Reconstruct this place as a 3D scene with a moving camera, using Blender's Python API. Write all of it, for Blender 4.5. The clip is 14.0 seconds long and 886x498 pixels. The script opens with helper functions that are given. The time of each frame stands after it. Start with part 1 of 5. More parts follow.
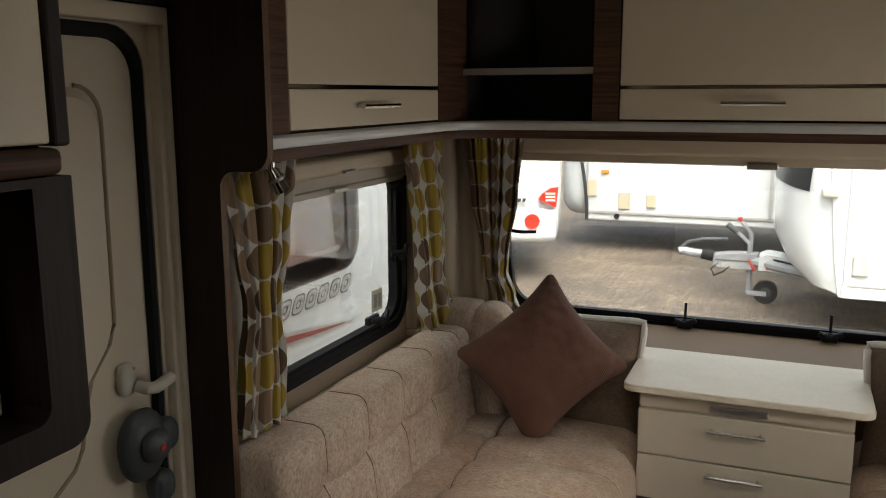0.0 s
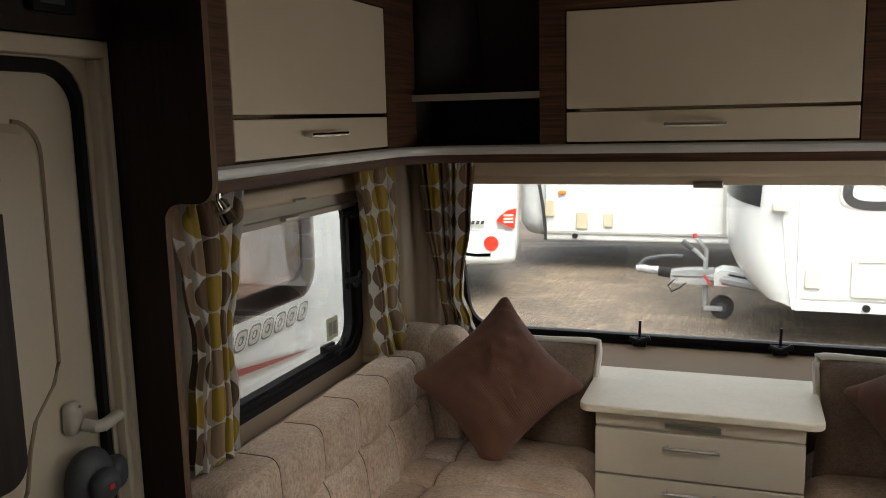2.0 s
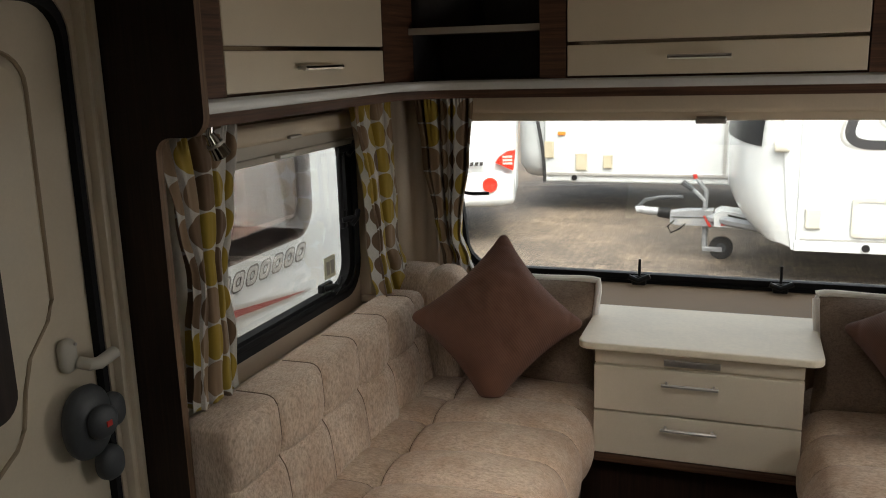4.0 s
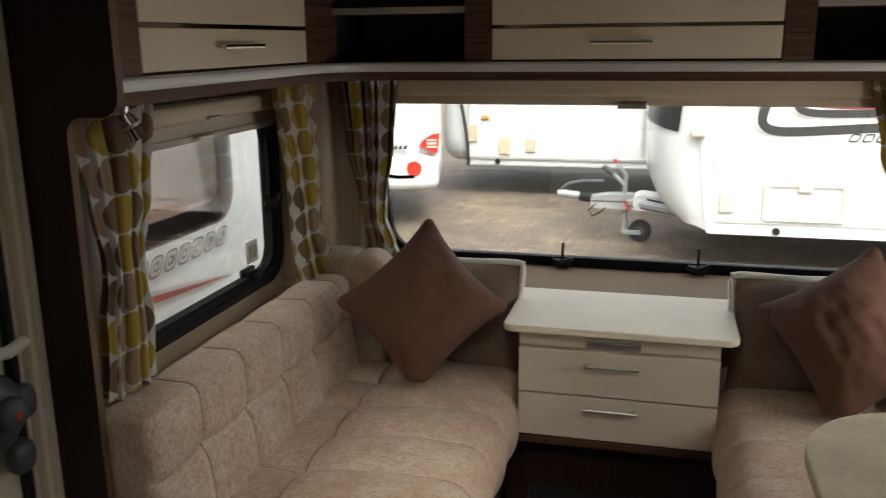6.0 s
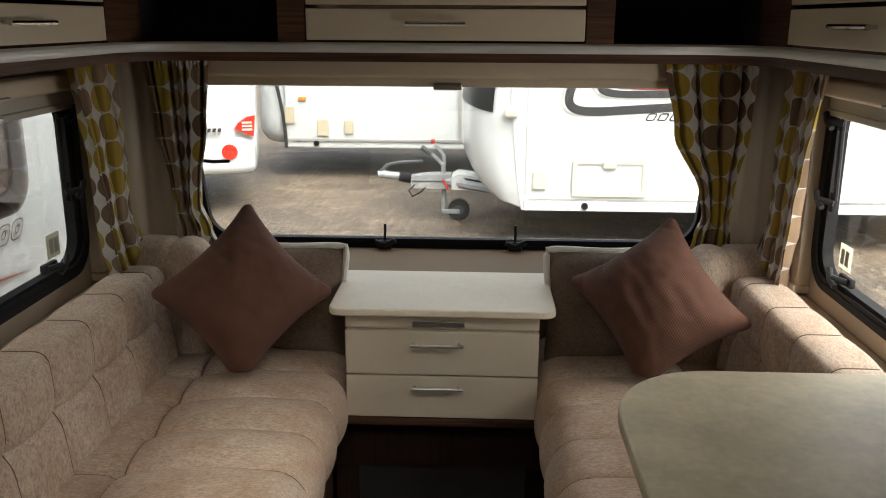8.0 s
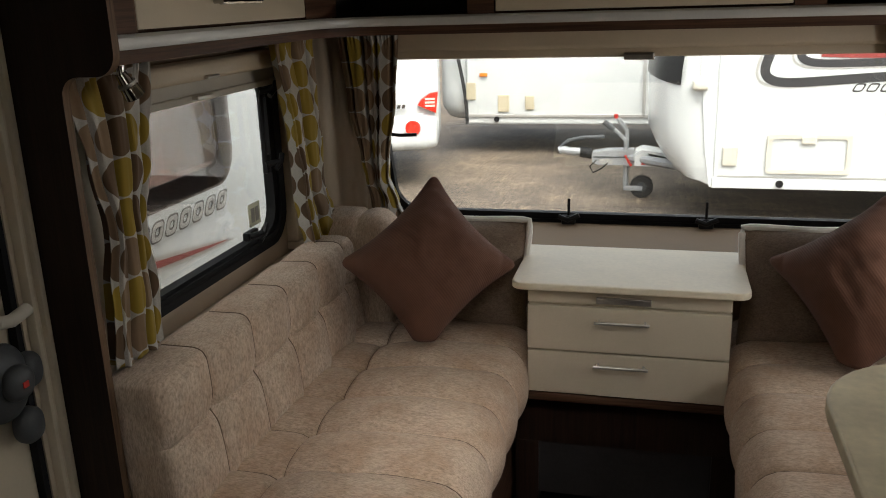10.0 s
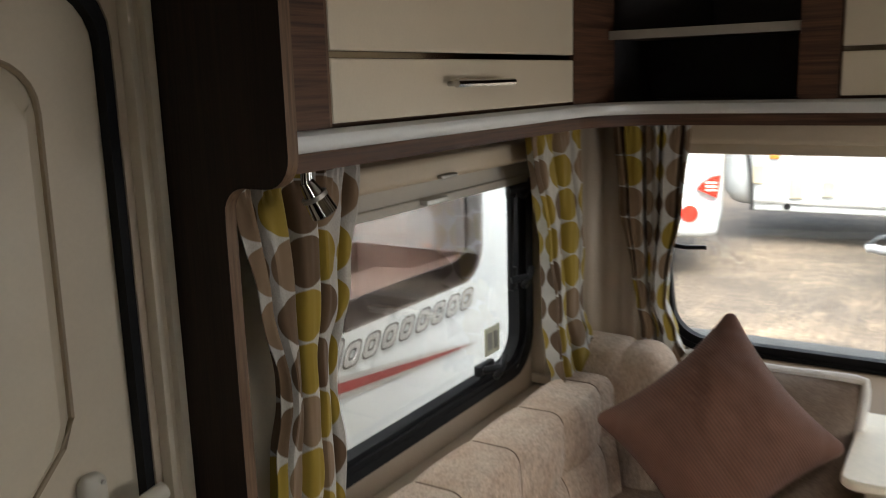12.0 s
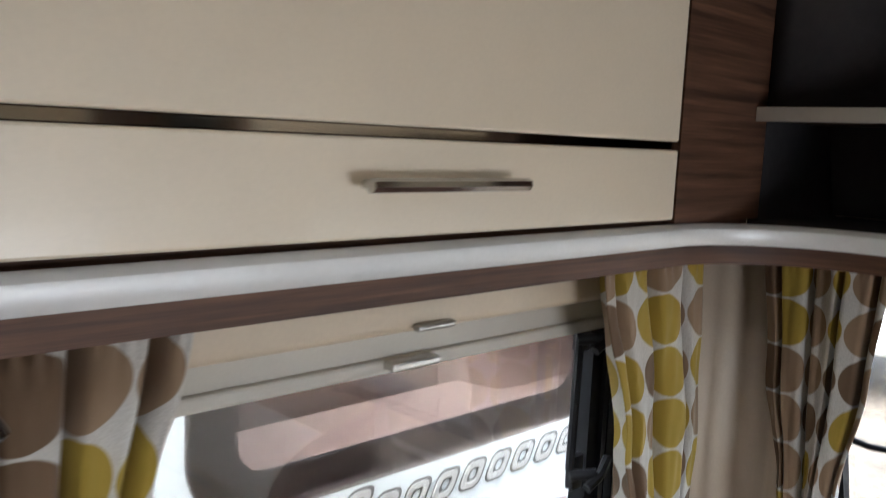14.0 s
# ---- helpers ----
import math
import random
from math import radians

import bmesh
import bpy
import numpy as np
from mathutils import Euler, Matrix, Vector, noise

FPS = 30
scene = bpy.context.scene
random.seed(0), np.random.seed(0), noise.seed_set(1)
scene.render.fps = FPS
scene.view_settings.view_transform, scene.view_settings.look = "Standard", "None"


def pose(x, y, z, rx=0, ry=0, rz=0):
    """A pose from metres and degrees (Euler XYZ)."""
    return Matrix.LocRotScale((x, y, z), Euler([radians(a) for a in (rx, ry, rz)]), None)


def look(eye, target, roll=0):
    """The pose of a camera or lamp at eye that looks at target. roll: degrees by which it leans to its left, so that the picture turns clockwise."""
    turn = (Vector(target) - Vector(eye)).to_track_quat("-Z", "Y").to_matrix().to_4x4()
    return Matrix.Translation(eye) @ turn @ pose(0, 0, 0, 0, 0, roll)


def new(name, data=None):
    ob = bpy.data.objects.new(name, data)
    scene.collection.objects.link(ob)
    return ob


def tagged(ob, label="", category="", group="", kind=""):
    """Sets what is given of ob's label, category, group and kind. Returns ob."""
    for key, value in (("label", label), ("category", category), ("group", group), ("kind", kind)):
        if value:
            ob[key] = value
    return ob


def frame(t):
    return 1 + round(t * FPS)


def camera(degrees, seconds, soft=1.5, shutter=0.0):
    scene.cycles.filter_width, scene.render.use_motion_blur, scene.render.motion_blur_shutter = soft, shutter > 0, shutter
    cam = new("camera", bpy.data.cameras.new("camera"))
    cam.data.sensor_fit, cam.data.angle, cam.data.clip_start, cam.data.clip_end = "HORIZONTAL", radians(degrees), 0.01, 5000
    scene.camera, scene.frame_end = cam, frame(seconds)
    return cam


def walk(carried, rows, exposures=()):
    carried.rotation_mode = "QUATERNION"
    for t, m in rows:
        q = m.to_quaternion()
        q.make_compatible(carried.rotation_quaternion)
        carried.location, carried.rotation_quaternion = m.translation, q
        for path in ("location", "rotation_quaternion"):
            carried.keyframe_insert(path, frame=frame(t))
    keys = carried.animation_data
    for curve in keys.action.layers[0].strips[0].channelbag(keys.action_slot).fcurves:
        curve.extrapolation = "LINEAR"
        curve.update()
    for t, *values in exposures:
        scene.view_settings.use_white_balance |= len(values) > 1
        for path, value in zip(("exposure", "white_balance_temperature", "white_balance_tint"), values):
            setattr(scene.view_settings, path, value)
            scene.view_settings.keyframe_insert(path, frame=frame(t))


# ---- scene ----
# The camera and its walk
cam = camera(55.0, 14.0, soft=0.95, shutter=0.5)
PATH = [
    (0, (0.086, 0.15, 1.543), (-0.665, 1.969, 1.184), -0.2),
    (0.5, (0.093, 0.155, 1.545), (-0.631, 1.982, 1.172), -1.0),
    (1, (0.095, 0.151, 1.55), (-0.604, 1.995, 1.216), -1.3),
    (1.5, (0.104, 0.152, 1.552), (-0.569, 2.011, 1.25), -1.3),
    (2, (0.113, 0.155, 1.549), (-0.558, 2.014, 1.243), -1.4),
    (2.5, (0.109, 0.165, 1.538), (-0.565, 2.019, 1.211), -1.4),
    (3, (0.107, 0.17, 1.533), (-0.566, 2.019, 1.174), -1.4),
    (5.5, (0.1, 0.193, 1.522), (-0.497, 2.032, 1.01), -0.7),
    (6, (0.098, 0.192, 1.525), (-0.393, 2.071, 1.048), -0.6),
    (6.5, (0.1, 0.192, 1.53), (-0.269, 2.1, 1.059), -0.4),
    (7, (0.096, 0.195, 1.532), (-0.141, 2.122, 1.044), 0.1),
    (7.2, (0.098, 0.2, 1.533), (-0.093, 2.128, 1.028), 0.2),
    (8.2, (0.095, 0.202, 1.522), (0.02, 2.14, 1.0), 0.3),
    (9.5, (0.082, 0.2, 1.511), (-0.208, 2.108, 1.0), -0.6),
    (10, (0.07, 0.22, 1.51), (-0.413, 2.068, 0.946), -1.8),
    (10.5, (0.01, 0.32, 1.512), (-0.473, 2.175, 0.94), -2.0),
    (11, (-0.079, 0.405, 1.503), (-0.707, 2.222, 0.947), -2.2),
    (11.5, (-0.122, 0.526, 1.51), (-0.958, 2.276, 1.018), -2.0),
    (12, (-0.136, 0.754, 1.522), (-1.19, 2.408, 1.133), -1.7),
    (12.5, (-0.162, 0.926, 1.521), (-1.37, 2.46, 1.091), -1.2),
    (13, (-0.262, 1.124, 1.532), (-1.517, 2.634, 1.149), 1.2),
    (13.5, (-0.338, 1.301, 1.55), (-1.648, 2.767, 1.188), 2.2),
    (14, (-0.317, 1.463, 1.554), (-1.724, 2.862, 1.299), 2.6),
]
EXPOSURES = [(0.0, 2.97, 6700, 10), (3.0, 2.97, 6700, 10), (7.0, 2.95, 6700, 10), (9.5, 2.78, 6700, 10), (11.0, 2.95, 6650, 10), (11.5, 3.38, 6500, 10), (12.0, 3.6, 6400, 10), (12.5, 3.92, 6400, 10), (13.3, 4.17, 6200, 10), (14.0, 4.5, 5700, 10)]
walk(cam, [(t, look(eye, target, roll)) for t, eye, target, roll in PATH], EXPOSURES)


# World and daylight: an overcast day
world = bpy.data.worlds.new("overcast")
scene.world = world
world.use_nodes = True
wn, wl = world.node_tree.nodes, world.node_tree.links
sky = wn.new("ShaderNodeTexSky")
sky.sky_type = "NISHITA"
sky.sun_disc = False
sky.sun_elevation, sky.sun_rotation = radians(59), radians(155.6)
sky.air_density, sky.dust_density, sky.ozone_density = 1.0, 6.0, 0.6
pale = wn.new("ShaderNodeHueSaturation")
pale.inputs["Saturation"].default_value = 0.35
wl.new(sky.outputs[0], pale.inputs["Color"])
wl.new(pale.outputs[0], wn["Background"].inputs[0])
wn["Background"].inputs[1].default_value = 0.15
sun = new("sun", bpy.data.lights.new("sun", "SUN"))
sun.data.energy, sun.data.angle, sun.data.color = 0.25, radians(70), (1.0, 0.96, 0.9)
sun.matrix_world = look((1.0, -2.2, 4.0), (0, 0, 0))
# the open sky outside the window of the free side
sky_side = new("window_daylight", bpy.data.lights.new("window_daylight", "AREA"))
sky_side.data.shape, sky_side.data.size, sky_side.data.size_y = "RECTANGLE", 0.88, 0.54
sky_side.data.energy, sky_side.data.color = 0.75, (1.0, 0.985, 0.96)
sky_side.matrix_world = look((1.112, 2.12, 1.065), (0.0, 2.12, 1.065))


# ---------------------------------------------------------------- materials
def setup(name):
    m = bpy.data.materials.new(name)
    m.use_nodes = True
    return m, m.node_tree.nodes, m.node_tree.links, m.node_tree.nodes["Principled BSDF"]


def coords(n, l, scale=(1, 1, 1), kind="Object"):
    tc, mp = n.new("ShaderNodeTexCoord"), n.new("ShaderNodeMapping")
    mp.inputs["Scale"].default_value = scale
    l.new(tc.outputs[kind], mp.inputs[0])
    return mp.outputs[0]


def noise_tex(n, l, vec, scale, detail=4, rough=0.6):
    t = n.new("ShaderNodeTexNoise")
    t.inputs["Scale"].default_value, t.inputs["Detail"].default_value, t.inputs["Roughness"].default_value = scale, detail, rough
    l.new(vec, t.inputs["Vector"])
    return t.outputs["Fac"]


def ramp(n, l, fac, stops):
    r = n.new("ShaderNodeValToRGB")
    e = r.color_ramp.elements
    while len(e) < len(stops):
        e.new(0.5)
    for el, (p, c) in zip(e, stops):
        el.position, el.color = p, (*c, 1)
    l.new(fac, r.inputs[0])
    return r.outputs[0]


def mixed(n, l, fac, a, b, blend="MIX"):
    m = n.new("ShaderNodeMix")
    m.data_type, m.blend_type = "RGBA", blend
    for sock, v in ((m.inputs[0], fac), (m.inputs[6], a), (m.inputs[7], b)):
        if isinstance(v, bpy.types.NodeSocket):
            l.new(v, sock)
        elif isinstance(v, tuple):
            sock.default_value = (*v, 1)
        else:
            sock.default_value = v
    return m.outputs[2]


def bump(n, l, height, bsdf, strength, dist):
    b = n.new("ShaderNodeBump")
    b.inputs["Strength"].default_value, b.inputs["Distance"].default_value = strength, dist
    l.new(height, b.inputs["Height"])
    l.new(b.outputs[0], bsdf.inputs["Normal"])


def shade(c, k):
    return tuple(min(1, v * k) for v in c)


def plain(name, base, rough=0.5, metal=0.0, var=0.08, scale=6.0, grain=90.0, relief=0.05, coat=0.0):
    """A surface with cloudy variation, a fine grain and slight relief."""
    m, n, l, p = setup(name)
    v = coords(n, l)
    big, fine = noise_tex(n, l, v, scale), noise_tex(n, l, v, grain, 3)
    c = ramp(n, l, big, [(0.3, shade(base, 1 - var)), (0.7, shade(base, 1 + var))])
    c2 = ramp(n, l, fine, [(0.3, (1 - var,) * 3), (0.7, (1.0,) * 3)])
    l.new(mixed(n, l, 1.0, c, c2, "MULTIPLY"), p.inputs["Base Color"])
    r = n.new("ShaderNodeMapRange")
    r.inputs["To Min"].default_value, r.inputs["To Max"].default_value = max(0.02, rough - 0.08), min(1, rough + 0.08)
    l.new(big, r.inputs[0])
    l.new(r.outputs[0], p.inputs["Roughness"])
    p.inputs["Metallic"].default_value = metal
    p.inputs["Coat Weight"].default_value = coat
    bump(n, l, fine, p, relief, 0.002)
    return m


def wood(name, dark, light, scale=(3, 3, 110), rough=0.55):
    m, n, l, p = setup(name)
    v = coords(n, l, scale)
    a = noise_tex(n, l, v, 1.0, 6, 0.65)
    b = noise_tex(n, l, coords(n, l, tuple(s * 3.1 for s in scale)), 1.0, 4)
    c = ramp(n, l, a, [(0.3, dark), (0.5, tuple((x + y) / 2 for x, y in zip(dark, light))), (0.72, light)])
    c2 = ramp(n, l, b, [(0.35, (0.65,) * 3), (0.6, (1.0,) * 3)])
    l.new(mixed(n, l, 0.8, c, c2, "MULTIPLY"), p.inputs["Base Color"])
    p.inputs["Roughness"].default_value = rough
    p.inputs["Specular IOR Level"].default_value = 0.3
    bump(n, l, b, p, 0.12, 0.002)
    return m


def chenille(name, base, scale=(48, 230, 230), warm=(0.41, 0.265, 0.175)):
    """Brushed upholstery with short streaks of warmer and paler yarn."""
    m, n, l, p = setup(name)
    v = coords(n, l, scale)
    a = noise_tex(n, l, v, 1.0, 5, 0.7)
    cloud = noise_tex(n, l, coords(n, l), 7.0, 4, 0.7)
    c = ramp(n, l, a, [(0.28, shade(base, 0.70)), (0.48, base), (0.72, shade(base, 1.18))])
    c = mixed(n, l, ramp(n, l, cloud, [(0.38, (0, 0, 0)), (0.64, (0.62,) * 3)]), c, warm)
    l.new(c, p.inputs["Base Color"])
    p.inputs["Roughness"].default_value = 0.95
    p.inputs["Sheen Weight"].default_value = 0.06
    p.inputs["Sheen Roughness"].default_value = 0.5
    slub = noise_tex(n, l, coords(n, l, tuple(q * 2.6 for q in scale)), 1.0, 3, 0.7)
    l.new(mixed(n, l, 0.75, c, ramp(n, l, slub, [(0.34, (0.58, 0.55, 0.52)), (0.50, (0.96, 0.95, 0.94)), (0.64, (1.16, 1.15, 1.13))]), "MULTIPLY"), p.inputs["Base Color"])
    bump(n, l, a, p, 0.3, 0.003)
    return m


def corduroy(name, base):
    m, n, l, p = setup(name)
    uv = coords(n, l, kind="UV")
    w = n.new("ShaderNodeTexWave")
    w.inputs["Scale"].default_value, w.inputs["Distortion"].default_value = 72.0, 0.5
    w.inputs["Detail"].default_value, w.inputs["Detail Scale"].default_value = 2.0, 1.5
    l.new(uv, w.inputs[0])
    cloud = noise_tex(n, l, coords(n, l), 14.0, 4)
    c = ramp(n, l, w.outputs["Fac"], [(0.1, shade(base, 0.84)), (0.6, shade(base, 1.04))])
    c2 = ramp(n, l, cloud, [(0.3, (0.8,) * 3), (0.7, (1.0,) * 3)])
    l.new(mixed(n, l, 1.0, c, c2, "MULTIPLY"), p.inputs["Base Color"])
    p.inputs["Roughness"].default_value = 0.9
    p.inputs["Sheen Weight"].default_value = 0.03
    bump(n, l, w.outputs["Fac"], p, 0.3, 0.0015)
    return m


def dotted_cloth(name):
    """White curtain cotton printed with stacked mustard, brown and taupe discs."""
    m, n, l, p = setup(name)
    uv = coords(n, l, (1 / 0.082, 1 / 0.080, 1), "UV")
    vo = n.new("ShaderNodeTexVoronoi")
    vo.inputs["Scale"].default_value, vo.inputs["Randomness"].default_value = 1.0, 0.0
    vo.voronoi_dimensions = "2D"
    l.new(uv, vo.inputs["Vector"])
    sep = n.new("ShaderNodeSeparateColor")
    l.new(vo.outputs["Color"], sep.inputs[0])
    pick = n.new("ShaderNodeValToRGB")
    pick.color_ramp.interpolation = "CONSTANT"
    e = pick.color_ramp.elements
    e.new(0.5)
    for el, (at, c) in zip(e, ((0.0, (0.33, 0.225, 0.022)), (0.38, (0.135, 0.080, 0.040)), (0.64, (0.25, 0.165, 0.095)))):
        el.position, el.color = at, (*c, 1)
    l.new(sep.outputs[0], pick.inputs[0])
    edge = ramp(n, l, vo.outputs["Distance"], [(0.475, (1, 1, 1)), (0.49, (0, 0, 0))])
    weave = noise_tex(n, l, coords(n, l), 420.0, 2)
    white = ramp(n, l, weave, [(0.3, (0.46, 0.435, 0.39)), (0.7, (0.58, 0.555, 0.51))])
    l.new(mixed(n, l, edge, white, pick.outputs[0]), p.inputs["Base Color"])
    p.inputs["Roughness"].default_value = 0.85
    p.inputs["Sheen Weight"].default_value = 0.15
    bump(n, l, weave, p, 0.2, 0.001)
    t = n.new("ShaderNodeBsdfTranslucent")
    l.new(mixed(n, l, edge, white, pick.outputs[0]), t.inputs[0])
    mx = n.new("ShaderNodeMixShader")
    mx.inputs[0].default_value = 0.14
    l.new(p.outputs[0], mx.inputs[1])
    l.new(t.outputs[0], mx.inputs[2])
    l.new(mx.outputs[0], n["Material Output"].inputs[0])
    return m


def glass(name, tint=(0.96, 0.98, 0.98), gloss=1.0):
    m, n, l, p = setup(name)
    n.remove(p)
    tr, gl, fr, mx = n.new("ShaderNodeBsdfTransparent"), n.new("ShaderNodeBsdfGlossy"), n.new("ShaderNodeLayerWeight"), n.new("ShaderNodeMixShader")
    tr.inputs[0].default_value, gl.inputs[0].default_value = (*tint, 1), (gloss, gloss, gloss, 1)
    gl.inputs["Roughness"].default_value = 0.02
    fr.inputs[0].default_value = 0.5
    po, ma = n.new("ShaderNodeMath"), n.new("ShaderNodeMath")
    po.operation, ma.operation = "POWER", "MULTIPLY_ADD"
    po.inputs[1].default_value, ma.inputs[1].default_value, ma.inputs[2].default_value = 5.0, 0.9, 0.035
    l.new(fr.outputs["Facing"], po.inputs[0])
    l.new(po.outputs[0], ma.inputs[0])
    l.new(ma.outputs[0], mx.inputs[0])
    l.new(tr.outputs[0], mx.inputs[1])
    l.new(gl.outputs[0], mx.inputs[2])
    l.new(mx.outputs[0], n["Material Output"].inputs[0])
    return m


def yard_concrete(name):
    """Damp tamped concrete, grey-brown with silt, with pale worn patches and fine raised ridges."""
    m, n, l, p = setup(name)
    v = coords(n, l)
    mp = n.new("ShaderNodeMapping")
    mp.inputs["Rotation"].default_value = (0, 0, radians(-24))
    mp.inputs["Scale"].default_value = (42, 3.4, 1)
    l.new(v, mp.inputs[0])
    ridge = noise_tex(n, l, mp.outputs[0], 1.0, 3, 0.55)
    big, mid, fine, grit = noise_tex(n, l, v, 0.55, 6, 0.65), noise_tex(n, l, v, 3.2, 6, 0.75), noise_tex(n, l, v, 22.0, 6, 0.8), noise_tex(n, l, v, 90.0, 3, 0.8)
    c = ramp(n, l, big, [(0.32, (0.070, 0.058, 0.048)), (0.5, (0.118, 0.095, 0.076)), (0.66, (0.185, 0.145, 0.108))])
    c = mixed(n, l, 0.85, c, ramp(n, l, mid, [(0.34, (0.62, 0.61, 0.60)), (0.52, (0.98, 0.97, 0.96)), (0.68, (1.5, 1.42, 1.28))]), "MULTIPLY")
    c = mixed(n, l, 0.75, c, ramp(n, l, ridge, [(0.36, (0.74, 0.73, 0.72)), (0.52, (1.0, 1.0, 1.0)), (0.64, (1.35, 1.32, 1.26))]), "MULTIPLY")
    c = mixed(n, l, 0.9, c, ramp(n, l, fine, [(0.34, (0.5, 0.5, 0.5)), (0.64, (1.5, 1.46, 1.38))]), "MULTIPLY")
    c = mixed(n, l, 0.5, c, ramp(n, l, grit, [(0.36, (0.5, 0.5, 0.5)), (0.62, (1.5, 1.5, 1.45))]), "MULTIPLY")
    l.new(c, p.inputs["Base Color"])
    p.inputs["Roughness"].default_value = 0.72
    bump(n, l, ridge, p, 0.45, 0.012)
    return m


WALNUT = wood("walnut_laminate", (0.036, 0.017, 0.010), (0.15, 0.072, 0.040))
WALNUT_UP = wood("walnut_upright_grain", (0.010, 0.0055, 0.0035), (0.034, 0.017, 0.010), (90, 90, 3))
WALNUT_EDGE = wood("walnut_edging", (0.10, 0.055, 0.03), (0.21, 0.125, 0.07), (80, 80, 4))
CREAM = plain("cream_laminate", (0.66, 0.575, 0.445), 0.32, var=0.04, scale=2.5, grain=240, relief=0.02, coat=0.15)
# tan that paints the shade in the door's panel groove
GROOVE_SHADE = plain("groove_shade_tan", (0.30, 0.23, 0.15), 0.6, var=0.06)
CREAM_TOP = plain("pale_ash_worktop", (0.85, 0.75, 0.58), 0.45, var=0.07, scale=5, grain=70, relief=0.02)
DOOR_PLASTIC = plain("cream_moulded_plastic", (0.62, 0.54, 0.41), 0.45, var=0.04, scale=3, grain=160, relief=0.03)
WALL_BEIGE = plain("beige_wallboard", (0.50, 0.41, 0.31), 0.6, var=0.06, scale=4, grain=200, relief=0.04)
SILL_TAN = plain("tan_padded_panel", (0.27, 0.19, 0.12), 0.7, var=0.07, scale=5, grain=220, relief=0.08)
CEILING_WHITE = plain("ceiling_board", (0.70, 0.66, 0.58), 0.6, var=0.04, scale=4, grain=200, relief=0.03)
BLIND_CREAM = plain("cream_blind_cassette", (0.60, 0.50, 0.37), 0.5, var=0.05, scale=7, grain=160, relief=0.03)
BLIND_FABRIC = plain("grey_blind_fabric", (0.52, 0.49, 0.43), 0.8, var=0.05, scale=7, grain=300, relief=0.06)
SILVER = plain("satin_aluminium_strip", (0.62, 0.62, 0.61), 0.40, 0.15, var=0.05, scale=8, grain=200, relief=0.02)
SHELF_EDGE = plain("pale_shelf_lipping", (0.34, 0.31, 0.27), 0.5, var=0.05)
CHROME = plain("polished_chrome", (0.50, 0.495, 0.485), 0.07, 1.0, var=0.03, scale=10, grain=60, relief=0.01)
STEEL = plain("brushed_nickel", (0.50, 0.48, 0.45), 0.42, 1.0, var=0.06, scale=12, grain=200, relief=0.02)
STRIP = plain("mirror_inlay", (0.55, 0.50, 0.43), 0.06, 1.0, var=0.03, scale=6, grain=40, relief=0.0)
BLACK = plain("black_rubber", (0.009, 0.009, 0.010), 0.6, var=0.2, scale=12, grain=140, relief=0.08)
BLACK_PLASTIC = plain("black_plastic", (0.015, 0.015, 0.016), 0.35, var=0.15, scale=12, grain=140, relief=0.04)
GREY_PLASTIC = plain("charcoal_plastic", (0.055, 0.06, 0.065), 0.5, var=0.12, scale=12, grain=140, relief=0.05)
RED_PLASTIC = plain("red_plastic", (0.55, 0.03, 0.02), 0.4, var=0.08)
# near-black with the shade of deep recesses put into the colour
RECESS_SHADE = plain("recess_shade_dark", (0.036, 0.033, 0.034), 0.85, var=0.15)
CARPET = plain("dark_brown_carpet", (0.05, 0.03, 0.02), 0.95, var=0.25, scale=12, grain=260, relief=0.4)
SOFA = chenille("beige_chenille", (0.52, 0.405, 0.312), (38, 110, 110), (0.40, 0.255, 0.162))
SOFA_UP = chenille("beige_chenille_back", (0.55, 0.44, 0.345), (130, 50, 32), (0.42, 0.28, 0.185))
TAUPE = chenille("taupe_chenille", (0.235, 0.172, 0.128), (60, 120, 120), (0.165, 0.108, 0.072))
# dark brown that stands for the shade in the sofa's sewn creases
CREASE_SHADE = plain("crease_shade_line", (0.15, 0.10, 0.066), 0.9, var=0.1)
PIPING = plain("cream_piping", (0.86, 0.81, 0.74), 0.85, var=0.08, scale=20, grain=300, relief=0.1)
BROWN_CORD = corduroy("brown_corduroy", (0.145, 0.063, 0.037))
DOTS = dotted_cloth("dotted_curtain")
GLASS = glass("clear_acrylic")
TINTED = glass("lightly_tinted_acrylic", (0.655, 0.672, 0.665))
for m_ in (BLACK, BLACK_PLASTIC, RECESS_SHADE):
    m_.node_tree.nodes["Principled BSDF"].inputs["Specular IOR Level"].default_value = 0.18
SMOKED = glass("smoked_acrylic", (0.62, 0.58, 0.57))
STICKER, _n, _l, _p = setup("translucent_sticker")
_t, _m = _n.new("ShaderNodeBsdfTranslucent"), _n.new("ShaderNodeMixShader")
_t.inputs[0].default_value, _p.inputs["Base Color"].default_value = (0.72, 0.72, 0.62, 1), (0.6, 0.58, 0.48, 1)
_m.inputs[0].default_value = 0.7
_l.new(_p.outputs[0], _m.inputs[1])
_l.new(_t.outputs[0], _m.inputs[2])
_l.new(_m.outputs[0], _n["Material Output"].inputs[0])
YARD = yard_concrete("yard_concrete")
VAN_WHITE = plain("white_van_paint", (0.60, 0.62, 0.615), 0.25, var=0.03, scale=1.5, grain=30, relief=0.01, coat=0.3)
VAN_PLASTIC = plain("white_moulded_plastic", (0.57, 0.54, 0.46), 0.4, var=0.05, scale=3, grain=60, relief=0.02)
VAN_GREY = plain("grey_decal", (0.04, 0.04, 0.042), 0.35, var=0.06)
BORDER_GREY = plain("grey_printed_border", (0.15, 0.14, 0.14), 0.5, var=0.08)
VAN_LETTER = plain("charcoal_decal", (0.11, 0.106, 0.10), 0.4, var=0.06)
